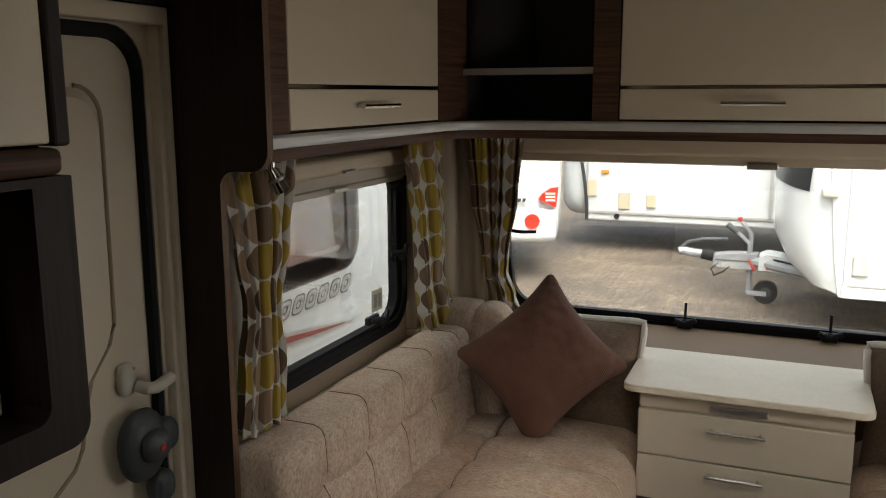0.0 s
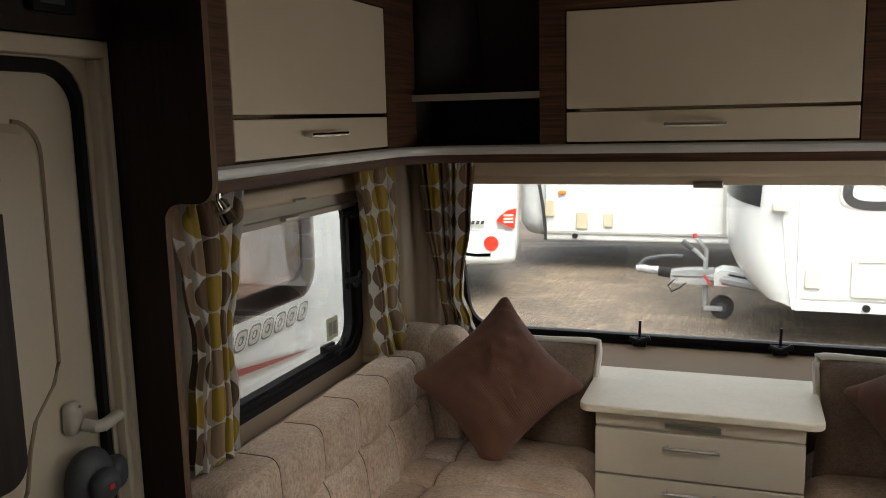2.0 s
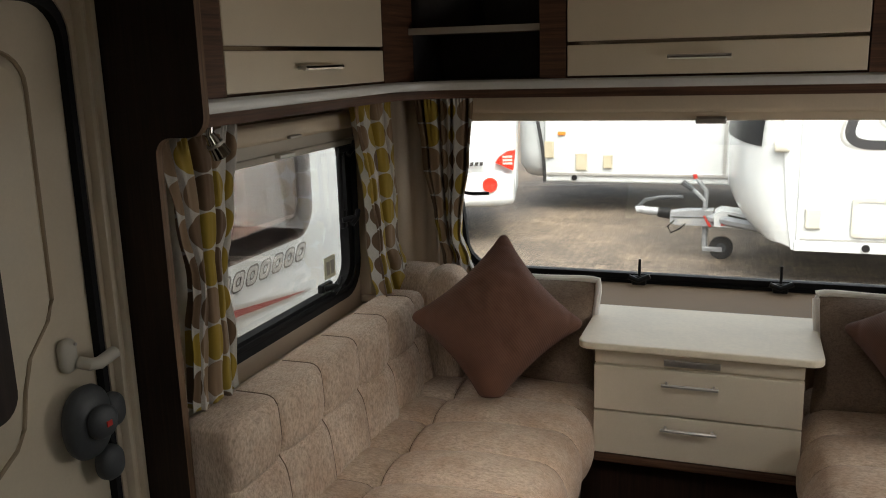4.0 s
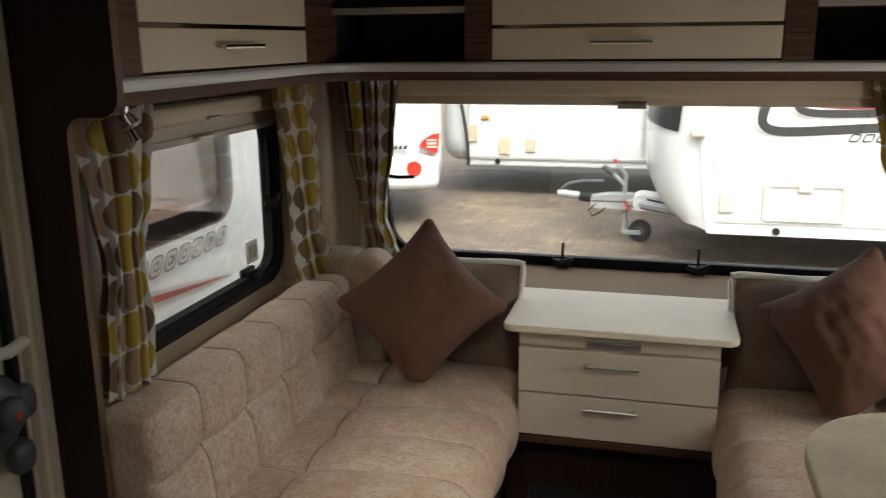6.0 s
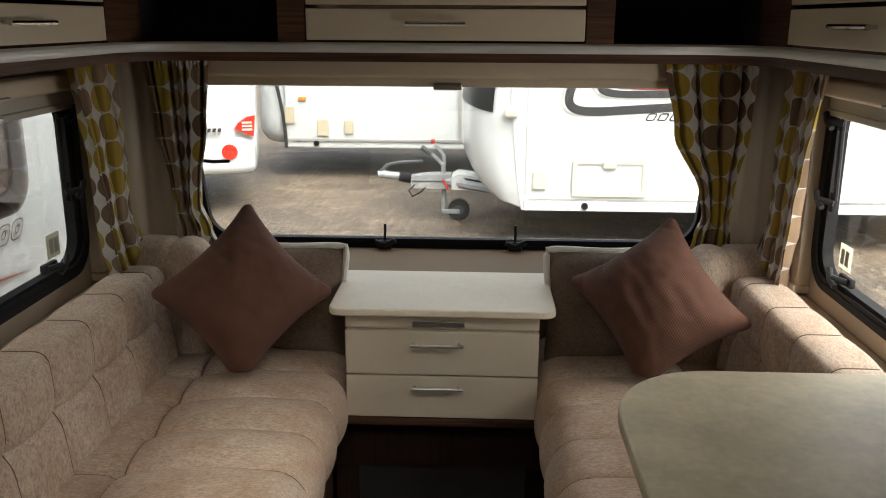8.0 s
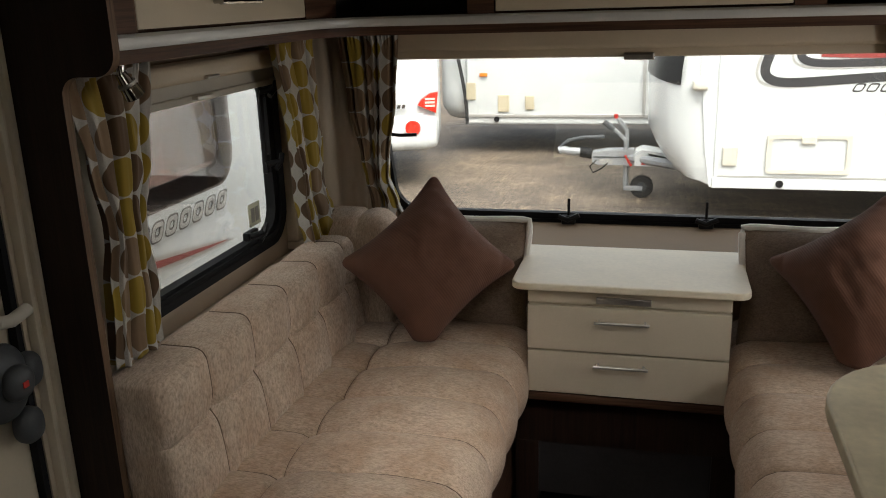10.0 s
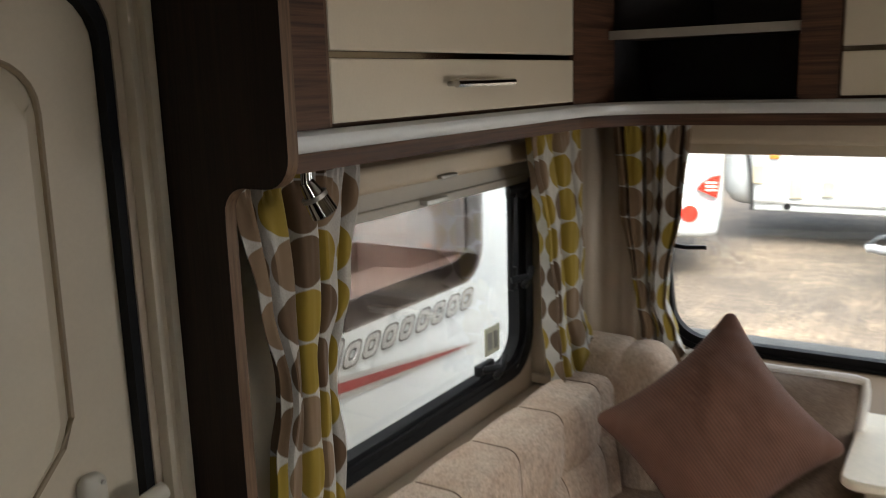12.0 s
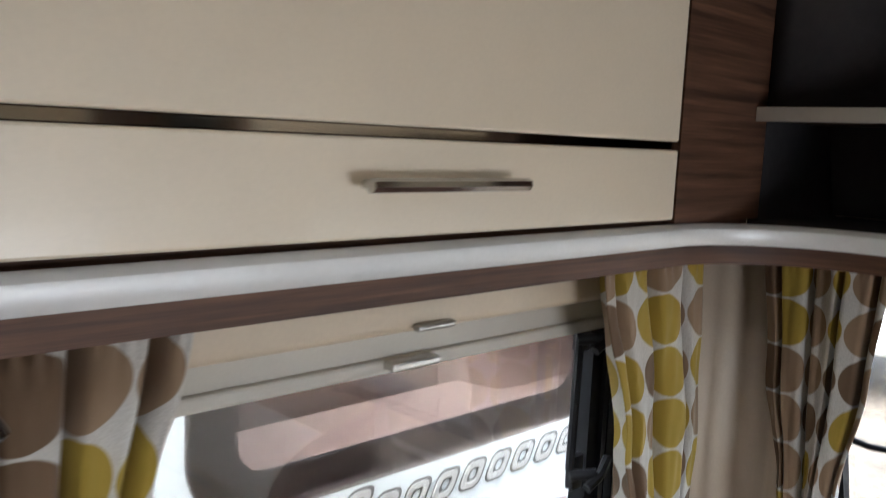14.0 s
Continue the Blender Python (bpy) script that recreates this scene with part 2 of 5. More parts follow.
VAN_SILVER = plain("silver_decal", (0.42, 0.41, 0.39), 0.35, 0.2, var=0.06)
VAN_RED = plain("red_decal", (0.27, 0.045, 0.04), 0.35, var=0.06)
VAN_CREAM = plain("cream_vent_cover", (0.52, 0.46, 0.33), 0.45, var=0.05)
LENS_RED = plain("red_lamp_lens", (0.70, 0.035, 0.02), 0.15, var=0.08, coat=0.5)
LENS_ORANGE = plain("orange_lamp_lens", (0.8, 0.22, 0.03), 0.2, var=0.05, coat=0.5)
GALVANISED = plain("galvanised_steel", (0.34, 0.35, 0.36), 0.55, 0.4, var=0.15, scale=14, grain=80, relief=0.05)
TYRE = plain("tyre_rubber", (0.02, 0.02, 0.02), 0.8, var=0.2)
VAN_SEAT = plain("pink_beige_seat_cloth", (0.42, 0.31, 0.26), 0.9, var=0.12, scale=8, grain=160, relief=0.15)
NET = plain("grey_net_curtain", (0.20, 0.195, 0.19), 0.9, var=0.08)


# ---------------------------------------------------------------- geometry helpers
def thing(name, at, label, category, group="", kind=""):
    ob = new(name)
    ob.location = at
    ob.empty_display_size = 0.05
    return tagged(ob, label, category, group, kind)


def origin(parent):
    o = Vector((0, 0, 0))
    while parent is not None:
        o += parent.location
        parent = parent.parent
    return o


def link(name, bm, material, parent=None, smooth=False, uvs=None):
    o = origin(parent)
    bmesh.ops.remove_doubles(bm, verts=bm.verts, dist=1e-5)
    bmesh.ops.recalc_face_normals(bm, faces=bm.faces)
    bmesh.ops.translate(bm, verts=bm.verts, vec=-o)
    me = bpy.data.meshes.new(name)
    if smooth:
        for f in bm.faces:
            f.smooth = True
        for e in bm.edges:
            if len(e.link_faces) == 2 and e.calc_face_angle(0) > radians(40):
                e.smooth = False
    bm.to_mesh(me)
    bm.free()
    me.materials.append(material)
    ob = new(name, me)
    ob.parent = parent
    return ob


def part(name, bm, material, parent, label="", smooth=False):
    ob = link(name, bm, material, parent, smooth)
    if label:
        ob["label"] = label
    return ob


def solid(name, bm, material, label, category, group="", kind="", smooth=False):
    return tagged(link(name, bm, material, None, smooth), label, category, group, kind)


def box(lo, hi, bevel=0.0, bm=None, segs=2):
    bm = bm or bmesh.new()
    lo, hi = [min(a, b) for a, b in zip(lo, hi)], [max(a, b) for a, b in zip(lo, hi)]
    vs = [bm.verts.new((x, y, z)) for x in (lo[0], hi[0]) for y in (lo[1], hi[1]) for z in (lo[2], hi[2])]
    fs = [bm.faces.new([vs[i] for i in f]) for f in ((0, 1, 3, 2), (4, 6, 7, 5), (0, 4, 5, 1), (2, 3, 7, 6), (0, 2, 6, 4), (1, 5, 7, 3))]
    if bevel:
        es = list({e for f in fs for e in f.edges})
        bmesh.ops.bevel(bm, geom=es, offset=bevel, segments=segs, profile=0.5, affect="EDGES")
    return bm


def rod(a, b, r, r2=None, segs=12, bm=None):
    bm = bm or bmesh.new()
    a, b = Vector(a), Vector(b)
    q = (b - a).to_track_quat("Z", "Y")
    m = Matrix.Translation((a + b) / 2) @ q.to_matrix().to_4x4()
    bmesh.ops.create_cone(bm, cap_ends=True, segments=segs, radius1=r, radius2=r if r2 is None else r2, depth=(b - a).length, matrix=m)
    return bm


def tube(points, r, closed=False, segs=8, bm=None):
    """A round bar along a line of points."""
    bm = bm or bmesh.new()
    pts = [Vector(p) for p in points]
    n, rings = len(pts), []
    ref = Vector((0.13, 0.31, 0.94))
    for i, p in enumerate(pts):
        a, b = pts[(i - 1) % n] if closed or i else p, pts[(i + 1) % n] if closed or i < n - 1 else p
        d = (b - a).normalized()
        u = d.cross(ref).normalized()
        v = d.cross(u)
        rings.append([bm.verts.new(p + r * (math.cos(t) * u + math.sin(t) * v)) for t in (2 * math.pi * k / segs for k in range(segs))])
    for i in range(n if closed else n - 1):
        A, B = rings[i], rings[(i + 1) % n]
        for k in range(segs):
            bm.faces.new((A[k], A[(k + 1) % segs], B[(k + 1) % segs], B[k]))
    if not closed:
        bm.faces.new(rings[0])
        bm.faces.new(rings[-1][::-1])
    return bm


def round_rect(u0, u1, v0, v1, r, k=6):
    """Points round a rectangle with rounded corners, in order; r one radius or four (from u0,v0 on)."""
    rr = r if isinstance(r, tuple) else (r,) * 4
    out = []
    for (cu, cv, a0), rad in zip(((u0, v0, 180), (u1, v0, 270), (u1, v1, 0), (u0, v1, 90)), rr):
        su, sv = (1 if cu == u0 else -1), (1 if cv == v0 else -1)
        for i in range(k + 1):
            a = radians(a0 + 90 * i / k)
            out.append((cu + su * rad + rad * math.cos(a), cv + sv * rad + rad * math.sin(a)))
    return out


def plate(loop, to, d0, d1, bm=None):
    """A slab with the outline loop; to(u, v, d) lays it out in the place."""
    bm = bm or bmesh.new()
    a, b = [bm.verts.new(to(u, v, d0)) for u, v in loop], [bm.verts.new(to(u, v, d1)) for u, v in loop]
    bm.faces.new(a)
    bm.faces.new(b[::-1])
    for i in range(len(loop)):
        j = (i + 1) % len(loop)
        bm.faces.new((a[i], a[j], b[j], b[i]))
    return bm


def ring(outer, inner, to, d0, d1, bm=None):
    """A slab between two loops of equally many points: a frame, or a wall round its opening."""
    bm = bm or bmesh.new()
    V = [[bm.verts.new(to(u, v, d)) for u, v in lp] for lp, d in ((outer, d0), (inner, d0), (inner, d1), (outer, d1))]
    n = len(outer)
    for s in range(4):
        A, B = V[s], V[(s + 1) % 4]
        for i in range(n):
            j = (i + 1) % n
            bm.faces.new((A[i], A[j], B[j], B[i]))
    return bm


def corners_for(inner, u0, u1, v0, v1):
    """The square outline that goes with a loop from round_rect."""
    k = len(inner) // 4
    out = []
    for (cu, cv) in ((u0, v0), (u1, v0), (u1, v1), (u0, v1)):
        out += [(cu, cv)] * k
    eps = 1e-4
    return [(u + eps * 0.01 * (i % k), v) for i, (u, v) in enumerate(out)]


def rounded(c, h, r, p):
    """Where the point p of a block's skin goes once its edges are rounded, and the normal there."""
    inner = Vector([max(-(h[i] - r[i]), min(h[i] - r[i], p[i])) for i in range(3)])
    d = Vector([(p[i] - inner[i]) / r[i] for i in range(3)])
    if d.length > 1e-9:
        d.normalize()
    q = inner + Vector([d[i] * r[i] for i in range(3)])
    nn = Vector([d[i] / r[i] for i in range(3)])
    return c + q, nn.normalized() if nn.length > 1e-9 else Vector((0, 0, 1))


def crease_shade_line(lo, hi, r, route, puff, rad=0.0016):
    """A line of painted crease shade on a cushion's skin along a route of points on its block."""
    lo, hi = Vector([min(a, b) for a, b in zip(lo, hi)]), Vector([max(a, b) for a, b in zip(lo, hi)])
    c, h = (lo + hi) / 2, (hi - lo) / 2
    pts = []
    for q in route:
        w, nn = rounded(c, h, r, Vector(q) - c)
        pts.append(w + nn * (puff(w, nn) + 0.0001))
    return pts


def cushion(lo, hi, r, n, puff=None, bm=None):
    """A rounded block with a fine skin; puff(p, normal) gives how far the skin stands out."""
    bm = bm or bmesh.new()
    lo, hi = [min(a, b) for a, b in zip(lo, hi)], [max(a, b) for a, b in zip(lo, hi)]
    lo, hi = Vector(lo), Vector(hi)
    c, h = (lo + hi) / 2, (hi - lo) / 2
    verts = {}

    def put(p):
        key = tuple(round(x, 5) for x in p)
        if key not in verts:
            w, nn = rounded(c, h, r, p)
            verts[key] = bm.verts.new(w + nn * (puff(w, nn) if puff else 0))
        return verts[key]

    cuts = [[h[i] * (2 * k / n[i] - 1) for k in range(n[i] + 1)] if isinstance(n[i], int) else sorted({-h[i], h[i], *(q - c[i] for q in n[i] if abs(q - c[i]) < h[i] - 1e-4)}) for i in range(3)]
    for ax in range(3):
        u, v = (ax + 1) % 3, (ax + 2) % 3
        for s in (-1, 1):
            for i in range(len(cuts[u]) - 1):
                for j in range(len(cuts[v]) - 1):
                    q = []
                    for a, b in ((i, j), (i + 1, j), (i + 1, j + 1), (i, j + 1)):
                        p = [0, 0, 0]
                        p[ax], p[u], p[v] = s * h[ax], cuts[u][a], cuts[v][b]
                        q.append(put(p))
                    if len(set(q)) == 4:
                        bm.faces.new(q if s > 0 else q[::-1])
    return bm


def groove(d, w):
    return math.exp(-((d / w) ** 2))


def strip_along(points, half, bm, to=None):
    """A flat ribbon, half on each side, along a 2D line laid out by to(u, v)."""
    left, right = [], []
    for i, p in enumerate(points):
        a, b = points[max(0, i - 1)], points[min(len(points) - 1, i + 1)]
        d = Vector((b[0] - a[0], b[1] - a[1])).normalized()
        w = half(i / (len(points) - 1)) if callable(half) else half
        left.append(bm.verts.new(to(p[0] - d.y * w, p[1] + d.x * w)))
        right.append(bm.verts.new(to(p[0] + d.y * w, p[1] - d.x * w)))
    for i in range(len(points) - 1):
        bm.faces.new((left[i], left[i + 1], right[i + 1], right[i]))
    return bm


# ---------------------------------------------------------------- the shell of the caravan
WALL_X, CEIL = 1.07, 1.93


def front_y(z):
    """The raked front wall, which leans back towards the top."""
    return 3.125 - (z - 0.75) * 0.34


def side(s):
    return lambda u, v, d: (s * (WALL_X + d), u, v)


def front(u, v, d):
    return (u, front_y(v) + d, v)


FW = round_rect(-0.87, 0.87, 0.755, 1.40, 0.11)
LW = round_rect(1.665, 2.590, 0.825, 1.345, 0.085)

solid("floor", box((-1.2, -2.6, -0.06), (1.2, 2.95, 0.0)), CARPET, "dark brown carpeted caravan floor", "floor", kind="structure")
# opening of the added rooflight, out of view
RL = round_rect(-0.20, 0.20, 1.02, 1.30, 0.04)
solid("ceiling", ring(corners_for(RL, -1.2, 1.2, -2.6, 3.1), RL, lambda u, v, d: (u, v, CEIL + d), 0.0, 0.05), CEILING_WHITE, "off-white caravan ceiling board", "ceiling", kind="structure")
solid("wall_rear", box((-1.2, -2.65, -0.06), (1.2, -2.6, CEIL)), WALL_BEIGE, "plain beige rear wall", "wall", kind="structure")
solid("wall_front", ring(corners_for(FW, -1.12, 1.12, 0.70, 1.95), FW, front, 0.0, 0.03), WALL_BEIGE, "beige raked front wall around the wide window", "wall", kind="structure")
bm = bmesh.new()
prof = [(2.845, 0.0), (2.845, 0.690), (2.87, 0.715), (3.09, 0.742), (3.16, 0.742), (3.16, 0.0)]
loop = [[bm.verts.new((x, y, z)) for y, z in prof] for x in (-1.12, 1.12)]
for i in range(len(prof)):
    j = (i + 1) % len(prof)
    bm.faces.new((loop[0][i], loop[0][j], loop[1][j], loop[1][i]))
bm.faces.new(loop[0])
bm.faces.new(loop[1][::-1])
solid("wall_front_lower", bm, SILL_TAN, "tan padded panel under the front window", "wall", kind="structure")

for s, tag in ((-1, "left"), (1, "right")):
    solid("wall_" + tag, ring(corners_for(LW, 1.5, 3.2, -0.06, 1.95), LW, side(s), 0.0, 0.03), WALL_BEIGE, "beige side wall around its window", "wall", kind="structure")
DW = round_rect(0.88, 1.462, 0.0, 1.67, (0.01, 0.01, 0.085, 0.085))
solid("wall_left_door", ring(corners_for(DW, 0.70, 1.4995, -0.06, 1.95), DW, side(-1), 0.0, 0.04), WALL_BEIGE, "beige side wall around the entrance door", "wall", kind="structure")
# openings added in the unseen rear walls to let daylight in
KW = round_rect(-1.60, -0.60, 0.98, 1.48, 0.07)
solid("wall_right_rear", ring(corners_for(KW, -2.6, 1.5, -0.06, 1.95), KW, side(1), 0.0, 0.03), WALL_BEIGE, "plain beige side wall", "wall", kind="structure")
solid("wall_left_rear", ring(corners_for(KW, -2.6, 0.70, -0.06, 1.95), KW, side(-1), 0.0, 0.03), WALL_BEIGE, "plain beige side wall", "wall", kind="structure")


# unseen rooflight, added to brighten seats and chest from above
rl = thing("window_4", (0, 1.18, CEIL), "unseen acrylic rooflight added to let daylight in from above", "rooflight", kind="structure")
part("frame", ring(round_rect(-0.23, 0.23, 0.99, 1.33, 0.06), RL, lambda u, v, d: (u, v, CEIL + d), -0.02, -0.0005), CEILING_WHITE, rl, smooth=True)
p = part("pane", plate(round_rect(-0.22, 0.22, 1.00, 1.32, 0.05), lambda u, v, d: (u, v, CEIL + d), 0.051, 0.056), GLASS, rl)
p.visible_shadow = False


# unseen rear windows, added to light the lounge from behind
for k, s in enumerate((1, -1)):
    kw = thing("window_%d" % (5 + k), (s * WALL_X, -1.1, 0.95), "unseen acrylic rear side window added for daylight, with black rubber surround", "window", kind="structure")
    part("window_frame", ring(round_rect(-1.63, -0.57, 0.95, 1.51, 0.10), KW, side(s), -0.012, -0.0005), BLACK, kw, smooth=True)
    p = part("pane", plate(KW, side(s), 0.021, 0.026), GLASS, kw)
    p.visible_shadow = False

for s in (-1, 1):
    bm = bmesh.new()
    arcp = [(s * (1.069 - 0.17 * (1 - math.cos(radians(a)))), 2.70 + 0.22 * math.sin(radians(a)) + 0.006 * math.sin(a * 0.35)) for a in range(0, 91, 3)]
    lo_, hi_ = [bm.verts.new((x, y, 0.70)) for x, y in arcp], [bm.verts.new((x, y, 1.44)) for x, y in arcp]
    for i in range(len(arcp) - 1):
        bm.faces.new((lo_[i], lo_[i + 1], hi_[i + 1], hi_[i]))
    lin = solid("trim_corner", bm, WALL_BEIGE, "beige softly fluted corner lining", "wall trim", kind="structure", smooth=True)
    th = lin.modifiers.new("thickness", "SOLIDIFY")
    th.thickness = 0.004


for s in (-1, 1):
    solid("trim_ledge", box((s * 1.0695, 1.54, 0.66), (s * 0.992, 2.638, 0.752), 0.016, segs=4), WALL_BEIGE, "beige padded ledge between the side wall and the sofa back", "wall trim", kind="structure", smooth=True)


# windows
def side_window(s, index):
    root = thing("window_%d" % index, (s * WALL_X, 2.12, 0.78), "hinged acrylic caravan side window with black rubber surround", "window", kind="structure")
    to = side(s)
    outer = round_rect(1.645, 2.614, 0.803, 1.365, 0.105)
    inner = round_rect(1.72, 2.540, 0.852, 1.31, 0.07)
    fr = part("window_frame", ring(outer, LW, to, -0.012, -0.0005), BLACK, root, "black rubber window surround", True)
    part("inner_seal", ring(LW, inner, to, -0.010, 0.02), BLACK, root, smooth=True)
    part("glazing_bead", ring(round_rect(1.69, 2.577, 0.832, 1.335, 0.085), round_rect(1.702, 2.566, 0.842, 1.323, 0.08), to, -0.018, -0.0105), BLACK, root, smooth=True)
    pane = part("pane", plate(LW, to, 0.0215, 0.026), TINTED, root, "lightly tinted acrylic pane")
    pane.visible_shadow = False
    for y, z, dy, dz in ((2.372, 0.872, 0.036, 0.013), (2.515, 1.052, 0.014, 0.028), (2.512, 1.266, 0.014, 0.022)):
        base = box((s * 1.072, y - dy, z - dz), (s * 1.055, y + dy, z + dz), 0.005)
        la = part("latch", base, BLACK_PLASTIC, root, "black plastic window latch", True)
        lever = rod((s * 1.056, y - 0.02, z), (s * 1.025, y + 0.005, z + 0.006), 0.009)
        part("lever", tube([(s * 1.026, y - 0.018, z - 0.012), (s * 1.022, y + 0.01, z + 0.004), (s * 1.03, y + 0.038, z + 0.022)], 0.008, bm=lever), BLACK_PLASTIC, la, smooth=True)
    part("stay", tube([(s * 1.06, 2.497, 1.06), (s * 1.055, 2.497, 1.31)], 0.007), BLACK_PLASTIC, root, "black window stay", True)
    stick = part("sticker", box((s * 1.0905, 2.42, 0.878), (s * 1.0885, 2.492, 0.945)), STICKER, root, "small pale sticker on the pane")
    part("printed_bar", box((s * 1.088, 2.432, 0.890), (s * 1.0865, 2.452, 0.932)), VAN_SILVER, stick)
    part("printed_bar", box((s * 1.088, 2.460, 0.890), (s * 1.0865, 2.480, 0.932)), VAN_SILVER, stick)
    return root


def side_blind(s):
    root = thing("roller_blind", (s * 1.05, 2.12, 1.33), "cream roller blind cassette over the side window, blind drawn up", "blind", "side blinds")
    part("cassette", box((s * 1.068, 1.63, 1.335), (s * 1.005, 2.60, 1.382), 0.012, segs=3), BLIND_CREAM, root, smooth=True)
    part("blind_fabric", box((s * 1.048, 1.66, 1.296), (s * 1.044, 2.57, 1.338)), BLIND_FABRIC, root, "grey pleated blind edge")
    part("pull_bar", box((s * 1.052, 1.66, 1.282), (s * 1.036, 2.57, 1.300), 0.004), BLIND_FABRIC, root)
    part("pull_tab", box((s * 1.038, 2.09, 1.288), (s * 1.018, 2.165, 1.299), 0.003), STEEL, root, "dull metal pull tab")
    part("pull_tab", box((s * 1.006, 2.105, 1.338), (s * 0.994, 2.165, 1.346), 0.003), STEEL, root)
    for y, y2 in ((1.575, 1.690), (2.622, 2.682)):
        part("side_rail", box((s * 1.069, y, 0.78), (s * 1.03, y2, 1.334), 0.005), BLIND_CREAM, root, "cream upright blind rail", True)
    part("rail_foot", box((s * 1.069, 2.619, 0.755), (s * 1.022, 2.686, 0.7795), 0.004), BLIND_CREAM, root)
    return root


for k, s in enumerate((-1, 1)):
    side_window(s, k + 1)
    side_blind(s)

w3 = thing("window_3", (0, front_y(0.75), 0.75), "wide raked front window with black rubber seal", "window", kind="structure")
part("window_frame", ring(round_rect(-0.89, 0.89, 0.735, 1.42, 0.13), FW, front, -0.014, -0.0005), BLACK, w3, "black rubber seal", True)
part("inner_seal", ring(FW, round_rect(-0.845, 0.845, 0.778, 1.38, 0.09), front, -0.008, 0.02), BLACK, w3, smooth=True)
p = part("pane", plate(FW, front, 0.021, 0.026), TINTED, w3, "lightly tinted acrylic pane")
p.visible_shadow = False
for x in (-0.229, 0.229):
    y = front_y(0.752)
    la = part("latch", box((x - 0.024, y - 0.034, 0.740), (x + 0.024, y - 0.010, 0.774), 0.006), BLACK_PLASTIC, w3, "black plastic window latch", True)
    part("lever", tube([(x - 0.034, y - 0.040, 0.772), (x, y - 0.042, 0.760), (x + 0.038, y - 0.040, 0.778)], 0.0095), BLACK_PLASTIC, la, smooth=True)
    part("stay", tube([(x, y - 0.024, 0.766), (x + 0.001, y - 0.020, 0.832)], 0.005), BLACK_PLASTIC, w3, smooth=True)
for s in (-1,):
    y = front_y(1.06) - 0.02
    part("stay", tube([(s * 0.85, y, 1.068), (s * 0.79, y - 0.012, 1.064), (s * 0.735, y - 0.004, 1.066)], 0.006), BLACK_PLASTIC, w3, "black window stay", True)

fb = thing("roller_blind", (0, 2.93, 1.33), "cream roller blind cassette above the front window, drawn up", "blind")
part("cassette", box((-0.86, 2.885, 1.348), (0.86, 2.955, 1.42), 0.014, segs=3), BLIND_CREAM, fb, smooth=True)
part("pull_bar", box((-0.84, 2.905, 1.322), (0.84, 2.94, 1.350), 0.005), BLIND_CREAM, fb, smooth=True)
part("pull_tab", box((-0.048, 2.893, 1.313), (0.042, 2.912, 1.334), 0.003), STEEL, fb, "dull metal pull tab")
part("pull_tab", box((-0.040, 2.884, 1.326), (0.036, 2.897, 1.329)), STEEL, fb)


# ---------------------------------------------------------------- entrance door
door = thing("door_1", (-1.09, 1.17, 0.0), "closed cream moulded caravan entrance door", "door", kind="structure")
to = side(-1)
part("seal", ring(round_rect(0.885, 1.472, 0.01, 1.672, (0.01, 0.01, 0.09, 0.09)), round_rect(0.915, 1.448, 0.03, 1.645, (0.01, 0.01, 0.07, 0.07)), to, 0.004, 0.034), BLACK, door, "black rubber door seal", True)
part("leaf", plate(round_rect(0.912, 1.452, 0.03, 1.648, (0.01, 0.01, 0.07, 0.07)), to, 0.022, 0.06), DOOR_PLASTIC, door)
# raised moulding with a shaped outline
out = [(0.93, 0.80), (1.13, 0.806), (1.212, 0.840), (1.262, 0.872), (1.284, 0.905), (1.298, 0.97), (1.318, 1.025), (1.368, 1.078), (1.384, 1.115), (1.388, 1.48)]
out += [(1.388 - 0.06 + 0.06 * math.cos(radians(a)), 1.496 + 0.06 * math.sin(radians(a))) for a in range(0, 91, 15)] + [(0.93, 1.556)]
out = [(u if u < 0.94 else u - 0.028, v) for u, v in out]
shr = [(0.93 if u < 0.94 else u - 0.026, v + (0.014 if v < 0.95 else (-0.016 if v > 1.5 else 0.004))) for u, v in out]
bm = bmesh.new()
A, B = [bm.verts.new(to(u, v, 0.0215)) for u, v in out], [bm.verts.new(to(u, v, -0.002)) for u, v in shr]
for i in range(len(out)):
    j = (i + 1) % len(out)
    bm.faces.new((A[i], A[j], B[j], B[i]))
bm.faces.new(B)
part("raised_panel", bm, DOOR_PLASTIC, door, smooth=True)
# a tan bead stands in for the shade of a deep groove
part("panel_groove_shade", tube([to(u + (0.004 if u > 0.94 else 0.0), v + (0.004 if v > 1.5 else -0.004 if v < 0.95 else 0.0), 0.021) for u, v in out[:-1]], 0.0045, segs=6), GROOVE_SHADE, door, "tan bead coloured as the groove's shade round the moulding", True)
hd = part("handle_plate", cushion((-1.096, 1.352, 0.968), (-1.070, 1.392, 1.034), (0.012, 0.016, 0.018), (6, 10, 12)), VAN_PLASTIC, door, "white plastic handle plate", True)
part("lever", tube([(-1.070, 1.385, 0.985), (-1.050, 1.392, 0.980), (-1.044, 1.410, 0.978), (-1.043, 1.430, 0.982), (-1.043, 1.452, 0.986)], 0.0125, segs=12), VAN_PLASTIC, hd, "white lever handle", True)
part("screw", rod((-1.068, 1.378, 1.024), (-1.0645, 1.378, 1.024), 0.003), STEEL, hd)

